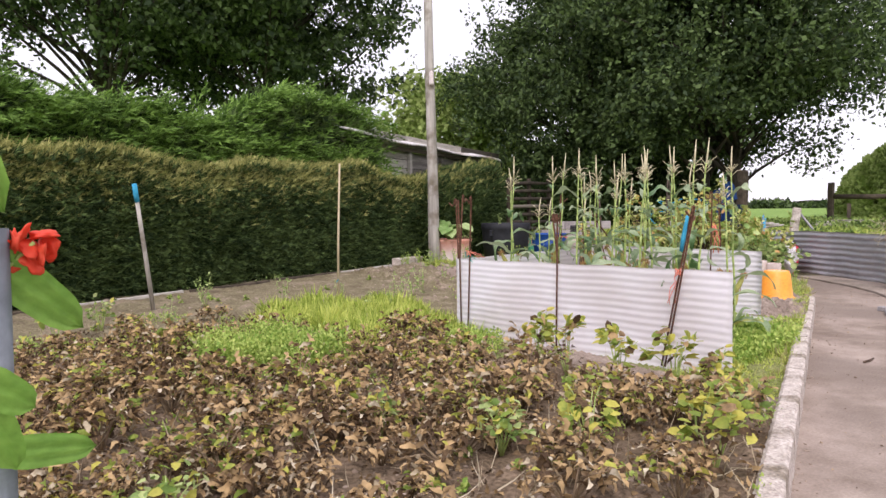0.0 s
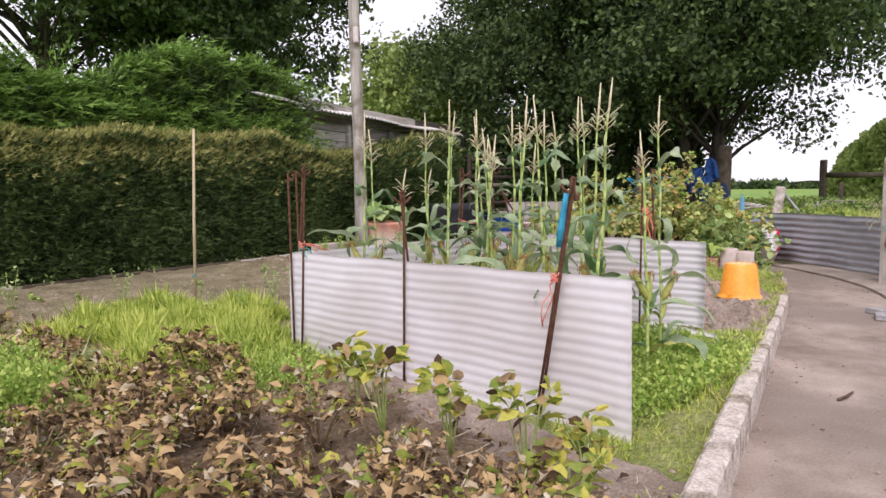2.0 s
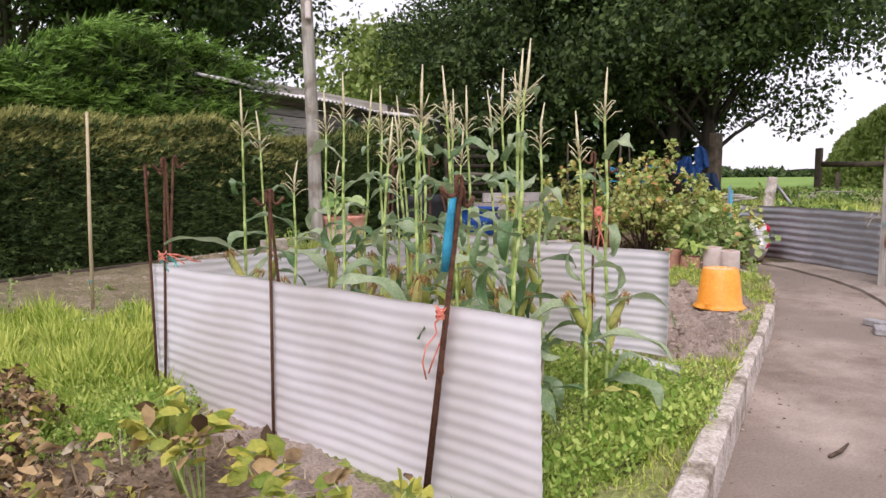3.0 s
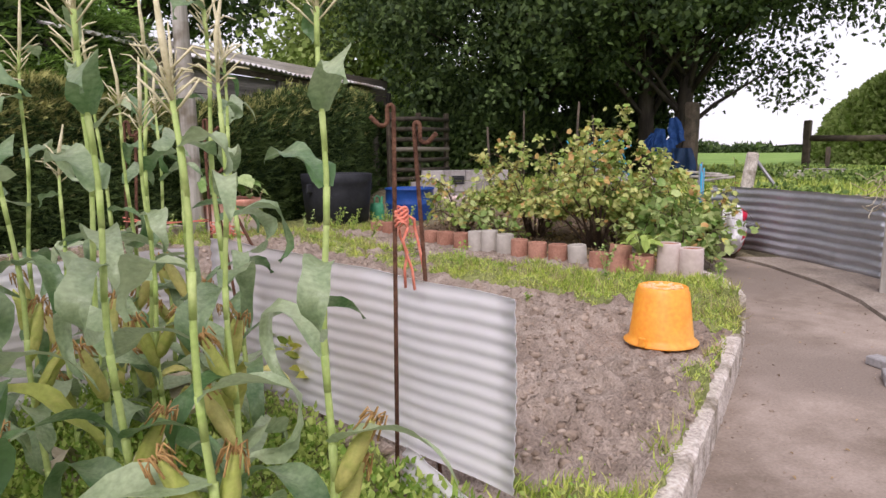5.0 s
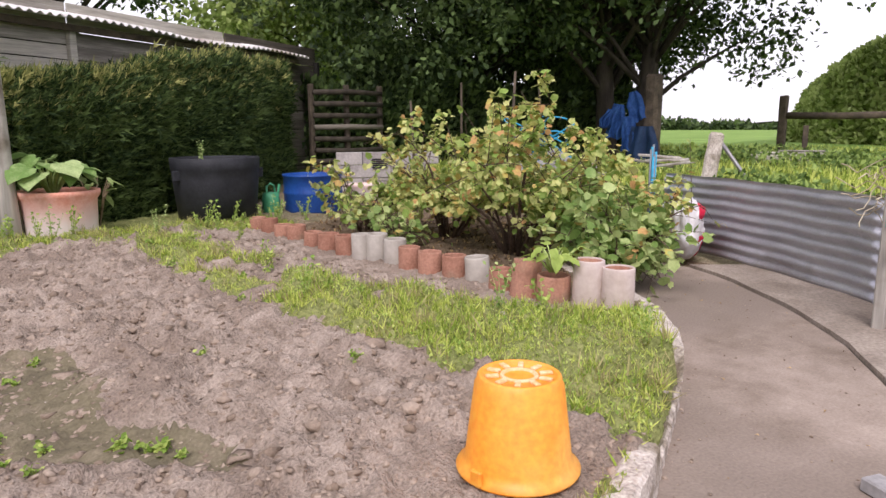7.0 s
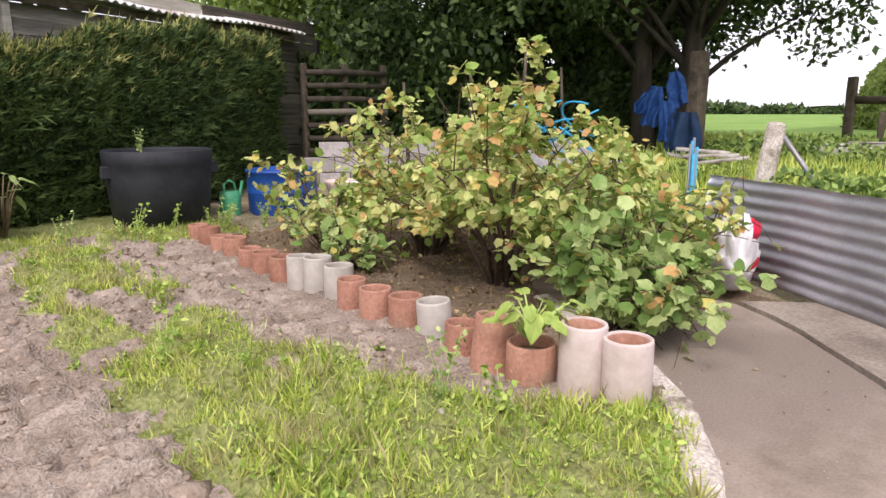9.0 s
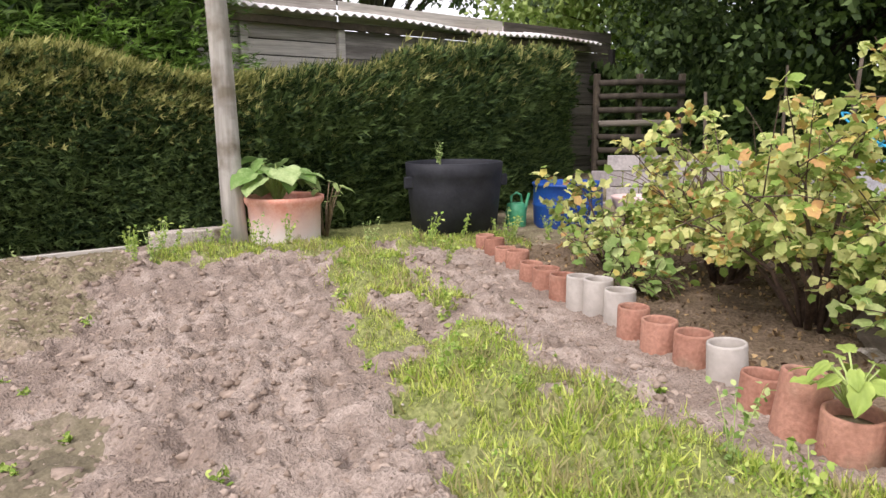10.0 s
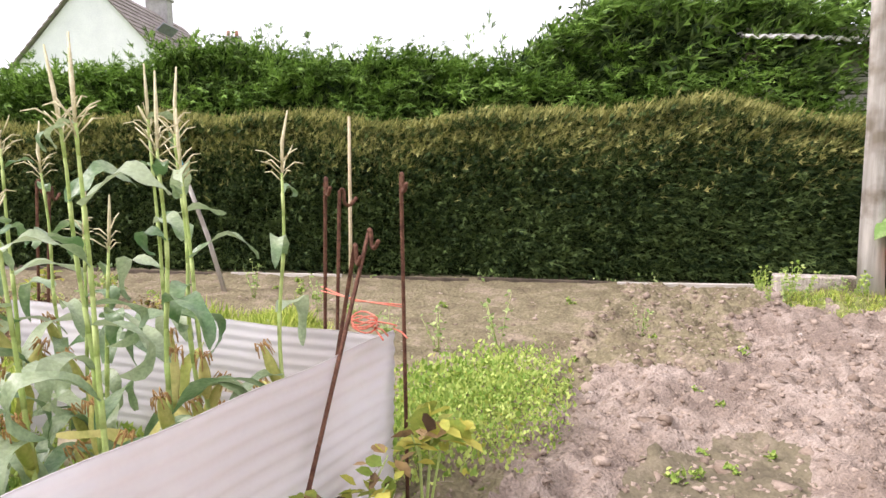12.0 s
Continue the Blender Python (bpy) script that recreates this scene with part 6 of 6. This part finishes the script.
# tall thin weeds
def sprig(seed, H, mm, leafS, nleaf, label, name="weed"):
    r = random.Random(seed)
    g = np.random.default_rng(seed + 9)
    e = thing(name, (0, 0, -5), label, "weed", "weeds over the garden")
    paths, P = [], []
    for k in range(3):
        a = r.uniform(0, 6.28)
        tip = Vector((0.25 * H * math.cos(a), 0.25 * H * math.sin(a), H * r.uniform(0.7, 1)))
        paths.append(([(0, 0, 0), tip * 0.5 + Vector((0, 0, 0.05 * H)), tip], [0.004, 0.003, 0.0015]))
        P += [tip * u for u in np.linspace(0.15, 1, 12)]
    tubes("stem", paths, M["cornstalk"], e, "", 4)
    P = np.array([tuple(p) for p in P])
    pick = g.integers(0, len(P), nleaf)
    scatter("foliage", P[pick] + g.normal(size=(nleaf, 3)) * 0.015, g.normal(size=(nleaf, 3)) + (0, 0, 0.3), g.normal(size=(nleaf, 3)) * 0.5 + (0, 0, 1), leafS * g.uniform(0.6, 1.3, nleaf), "leaf", mm, e)
    return e


SW = [sprig(1, 0.42, M["lush"], 0.04, 50, "tall thin leafy weed gone to seed"), sprig(2, 0.3, M["weed"], 0.035, 70, "green leafy weed in the garden"), sprig(3, 0.06, M["weed"], 0.03, 50, "low bright green weed in the soil"),
      sprig(4, 0.55, M["lush"], 0.05, 60, "tall weed at the hedge foot")]
first = set()
WS = [(11.65, 10.98, 3, 0.8), (9.76, 10.2, 1, 0), (8.95, 10.35, 0, 0)] + [(r.uniform(8.2, 14), r.uniform(9.8, 10.5), r.choice((0, 1, 1)), 0) for _ in range(26)] + [(r.uniform(9.9, 11.3), r.uniform(4, 9.5), r.choice((1, 2, 2, 2)), 0) for _ in range(22)] \
    + [(r.uniform(7.2, 10.5), r.uniform(4.3, 10), 2, 0) for _ in range(6)] + [(r.uniform(8.0, 8.7), r.uniform(4.6, 6.7), 2, 0) for _ in range(16)] + [(r.uniform(0.5, 8.5), r.uniform(7, 9.3), r.choice((0, 2, 2, 2)), 0) for _ in range(30)] \
    + [(r.uniform(4.7, 6.6), r.uniform(6.6, 8.2), 0, 0) for _ in range(7)] + [(r.uniform(0.8, 4.4), r.uniform(1, 6), 2, 0) for _ in range(50)] + [(11.1, 5.3, 3, 0), (11.2, 5.0, 1, 0), (11.75, 3.98 + .5, 1, 0), (11.1, 4.15, 1, 0)]
for x, y, i, dz in WS:
    if y < float(np.interp(x, KX, KY)) + 0.2:
        continue
    m = pose(x, y, (G(x, y) - 0.005) if not dz else dz, r.uniform(-8, 8), r.uniform(-8, 8), r.uniform(0, 360)) @ Matrix.Scale(r.uniform(0.7, 1.2), 4)
    if i not in first:
        first.add(i)
        SW[i].matrix_basis = m
    else:
        copy_thing(SW[i], Matrix.Identity(4)).matrix_basis = m

# ---- ground cover ----
def cover(name, n, box, mask, S, mm, kind_, label, category, up=1.0, width=1.0, lift=0.0, spread=0.5, clumps=0.0):
    x0, x1, y0, y1 = box
    X, Y = rng.uniform(x0, x1, n), rng.uniform(y0, y1, n)
    if clumps:
        c = rng.integers(0, n // 18 + 1, n)
        cx, cy = rng.uniform(x0, x1, n // 18 + 1), rng.uniform(y0, y1, n // 18 + 1)
        X, Y = cx[c] + rng.normal(size=n) * clumps, cy[c] + rng.normal(size=n) * clumps
    ok = mask(X, Y) & (bedness(X, Y) > 0.95)
    ok &= ~((np.abs(X - 9.43) < 0.24) & (np.abs(Y - 3.78) < 0.24))
    X, Y = X[ok], Y[ok]
    Z = ground_z(X, Y) + lift * rng.random(len(X))
    n = len(X)
    D = rng.normal(size=(n, 3)) * spread + (0, 0, up)
    ob = scatter(name, np.stack([X, Y, Z], -1), D, rdir(n, 0.3 if up > 0.8 else 2.0), S * (0.55 + 0.9 * vnoise(X, Y, 3.5, 77)) * rng.uniform(0.5, 1.35, n), kind_, M[mm], width=width)
    return tagged(ob, label, category)


turf = lambda x, y: turf_mask(x, y, 0.03 + 0.35 * (rng.random(np.shape(x)) - 0.5))
stripd = lambda x, y: (x > 3.0 + 0.9 * vnoise(x, y, 3, 42)) & (x < 4.62 + (y > 5.15) * 0.9 * vnoise(x, y, 3, 43)) & (y > 4.3 + 0.7 * vnoise(x, y, 4, 44)) & (y < 6.9 + 1.5 * vnoise(x, y, 2, 45)) & (vnoise(x, y, 5, 41) > 0.2)
cover("grass", 210000, (4.6, 12.3, 0.9, 10.6), turf, 0.066, "grass", "blade", "short green grass along the bed edges", "grass", width=1.5, clumps=0.035)
cover("dry_grass", 36000, (4.6, 12.3, 0.9, 10.6), turf, 0.09, "drygrass", "blade", "dry straw-coloured grass blades", "grass", width=1.2, clumps=0.04)
cover("grass_patch", 64000, (2.9, 6.6, 4.5, 8.4), stripd, 0.18, "grass", "blade", "longer green grass by the corn", "grass", width=1.3, clumps=0.04)
cover("clover", 120000, (4.6, 12.3, 1.0, 10.6), lambda x, y: turf(x, y) & (fbm(x, y, 2.5, 44) > -0.1), 0.02, "weed", "tri", "small-leaved clover in the grass", "ground cover", up=0.5, lift=0.05)
clump = lambda cx, cy, rx, ry: (lambda x, y: ((x - cx) / rx) ** 2 + ((y - cy) / ry) ** 2 < (0.3 + 0.9 * vnoise(x, y, 5, 46)) * (0.35 + 1.1 * rng.random(np.shape(x))))
cover("chickweed", 75000, (1.6, 3.7, 3.9, 6.2), clump(2.55, 5.05, 0.62, 0.75), 0.028, "weed", "tri", "bright green mound of chickweed", "ground cover", up=0.7, lift=0.3)
cover("fine_weed", 34000, (3.4, 4.8, 3.6, 5.6), clump(4.15, 4.7, 0.5, 0.6), 0.026, "weed", "tri", "bright green weeds beside the sheet", "ground cover", up=0.7, lift=0.14)
cover("carrot_weed", 42000, (5.6, 8.0, 5.3, 7.5), clump(6.95, 6.15, 0.6, 0.95), 0.03, "weed", "tri", "feathery green and yellow weeds beyond the sheet", "ground cover", up=0.8, lift=0.3)
cover("yellow_weed", 1600, (5.6, 8.0, 5.3, 7.5), clump(6.85, 6.1, 0.7, 1.05), 0.035, "potato", "leaf", "yellowing weeds beyond the sheet", "ground cover", up=0.8, lift=0.24)
cover("corn_weeds", 36000, (4.9, 7.0, 2.4, 5.2), lambda x, y: (x > 5.1) & (x < 6.98), 0.034, "weed", "tri", "low green weeds under the corn", "ground cover", up=0.6, lift=0.16)
cover("sparse_weeds", 45000, (-3, 14.5, 1.5, 11), lambda x, y: (fbm(x, y, 3.5, 48) > 0.55) & ((x < 11.8) | (y > 9.8)) & ((y > 6.5) | (x > 10.5) | (x < 5)), 0.022, "weed", "tri", "sparse low weeds in the soil", "ground cover", up=0.5, lift=0.03)
cover("leaf_litter", 8000, (-0.5, 4.7, 0.2, 7.5), lambda x, y: fbm(x, y, 2, 49) > -0.7, 0.05, "dead", "curl", "brown withered leaves over the potato bed", "leaf litter", up=0.15, lift=0.03, spread=1.0)
cover("bed_litter", 5000, (11.9, 14.6, 5.0, 10.3), lambda x, y: x > 11.9, 0.035, "dead", "leaf", "dead leaves under the currant bushes", "leaf litter", up=0.15, lift=0.01, spread=1.0)
cover("bed_weeds", 60000, (-0.5, 4.7, 0.2, 8.0), lambda x, y: vnoise(x, y, 2.2, 91) > 0.66, 0.026, "weed", "tri", "green weeds among the withered plants", "ground cover", up=0.6, lift=0.07)
cover("dead_stalks", 3000, (-0.5, 4.7, 0.2, 7.5), lambda x, y: x > -1, 0.16, "straw", "blade", "dry stalks lying on the bed", "leaf litter", up=0.25, lift=0.04, spread=1.0, width=0.5)
cover("hedge_foot_weeds", 7000, (-3, 14, 7.5, 12.5), lambda x, y: (np.abs(y - hedge_line(x) + 0.1) < 0.25) & (fbm(x, y, 4, 51) > 0.1), 0.04, "lush", "tri", "weeds along the hedge foot", "ground cover", up=0.8, lift=0.12)
X, Y = rng.uniform(15, 27, 45000), rng.uniform(2.5, 13, 45000)
ok = (X + 0.25 * Y > 17.0) & (Y > 2.6)
X, Y = X[ok], Y[ok]
n = len(X)
Z = ground_z(X, Y)
tagged(scatter("long_grass", np.stack([X, Y, Z], -1), rng.normal(size=(n, 3)) * 0.35 + (0, 0, 1), rdir(n), 0.3 * rng.uniform(0.4, 1.3, n), "blade", M["grass"], width=1.2), "long grass beyond the iron sheets", "grass")
X, Y = rng.uniform(15.5, 23, 60000), rng.uniform(2.2, 9.6, 60000)
ok = (X + 0.25 * Y > 17.1) & (vnoise(X, Y, 1.1, 55) > 0.3)
X, Y = X[ok], Y[ok]
n = len(X)
Z = ground_z(X, Y) + rng.random(n) * 0.55 * vnoise(X, Y, 0.9, 81) ** 1.5
tagged(scatter("nettles", np.stack([X, Y, Z], -1), rdir(n, 0.5), rdir(n, 1), 0.09 * rng.uniform(0.5, 1.4, n), "tri", M["weedy"]), "nettles and tall weeds beyond the iron sheets", "weeds")

# clods and stones on the soil: small lumps of real relief
def lumps(name, n, box, mask, size, mm, label, category):
    bm = bmesh.new()
    bmesh.ops.create_icosphere(bm, subdivisions=1, radius=1)
    tv = np.array([tuple(v.co) for v in bm.verts])
    tf = np.array([[v.index for v in f.verts] for f in bm.faces])
    bm.free()
    X, Y = rng.uniform(box[0], box[1], n), rng.uniform(box[2], box[3], n)
    ok = mask(X, Y)
    X, Y = X[ok], Y[ok]
    n = len(X)
    S = size * np.exp(rng.normal(size=n) * 0.5)
    Z = ground_z(X, Y) + S * 0.15
    V = tv[None] * (S[:, None, None] * rng.uniform(0.3, 1.4, (n, len(tv), 1))) * np.stack([rng.uniform(.7, 1.3, n), rng.uniform(.7, 1.3, n), rng.uniform(.45, .8, n)], -1)[:, None, :]
    V = V + np.stack([X, Y, Z], -1)[:, None, :]
    Fc = (tf[None] + (np.arange(n) * len(tv))[:, None, None]).reshape(-1, 3)
    return tagged(raw(name, V.reshape(-1, 3), Fc, M[mm], kind="stuff"), label, category)


bare = lambda x, y: (bedness(x, y) > 0.95) & (np.hypot(x - 9.43, y - 3.78) > 0.27) & (x > 6.9) & (y < 10.5) & ~turf_mask(x, y, -0.1) & (x < 11.8)
lumps("soil_clods", 42000, (6.9, 11.7, 3, 10.5), lambda x, y: bare(x, y) & (fbm(x, y, 2.2, 61) > -0.75), 0.011, "clod", "crumbly dry soil clods on the dug bed", "soil")
lumps("large_clods", 6000, (6.9, 11, 3, 10.5), lambda x, y: bare(x, y) & (fbm(x, y, 1.8, 62) > -0.2), 0.0135, "clod", "larger dry soil lumps on the dug bed", "soil")
lumps("bed_clods", 14000, (-0.5, 6.5, 0.3, 9.5), lambda x, y: bedness(x, y) > 0.95, 0.01, "clod", "dry soil clods in the potato bed", "soil")
lumps("pale_stones", 2600, (-1, 12, 0.3, 10.5), lambda x, y: bedness(x, y) > 0.95, 0.007, "stone", "small pale stones in the soil", "stones")
lumps("path_grit", 1500, (2, 15, 0.5, 6), lambda x, y: (bedness(x, y) < 0.02) & (y > np.interp(x, EDGEX, EDGEY)) & (y > np.interp(x, KX, KY) - 0.25), 0.006, "clod", "grit and crumbs along the kerb foot", "grit").location.z = 0.06
lumps("kerb_dirt", 9000, (1, 12.5, 0.3, 5.4), lambda x, y: (y < np.interp(x, KX, KY) + 0.02) & (y > np.interp(x, KX, KY) - 0.02 - 0.16 * vnoise(x, y, 3, 95) * rng.random(np.shape(x))), 0.007, "clod", "dirt gathered along the kerb foot", "dirt").location.z = 0.06
on_path = lambda x, y: (y < np.interp(x, KX, KY) - 0.05) & (y > np.interp(x, EDGEX, EDGEY) + 0.02)
lumps("path_crumbs", 5000, (1.5, 14.5, 0.2, 5.6), lambda x, y: on_path(x, y) & (vnoise(x, y, 1.5, 97) > 0.45), 0.0035, "clod", "crumbs of soil on the path", "dirt").location.z = 0.062
X, Y = rng.uniform(2, 14.5, 420), rng.uniform(0.3, 5.5, 420)
ok = on_path(X, Y)
X, Y = X[ok], Y[ok]
n = len(X)
tagged(scatter("fallen_leaf_bits", np.stack([X, Y, np.full(n, PATH_Z + 0.008)], -1), rng.normal(size=(n, 3)) * (1, 1, 0.1), np.tile((0, 0, 1), (n, 1)) + rng.normal(size=(n, 3)) * 0.2, 0.028 * rng.uniform(0.5, 1.3, n), "curl", M["dead"]), "small brown leaf bits on the path", "leaf litter")
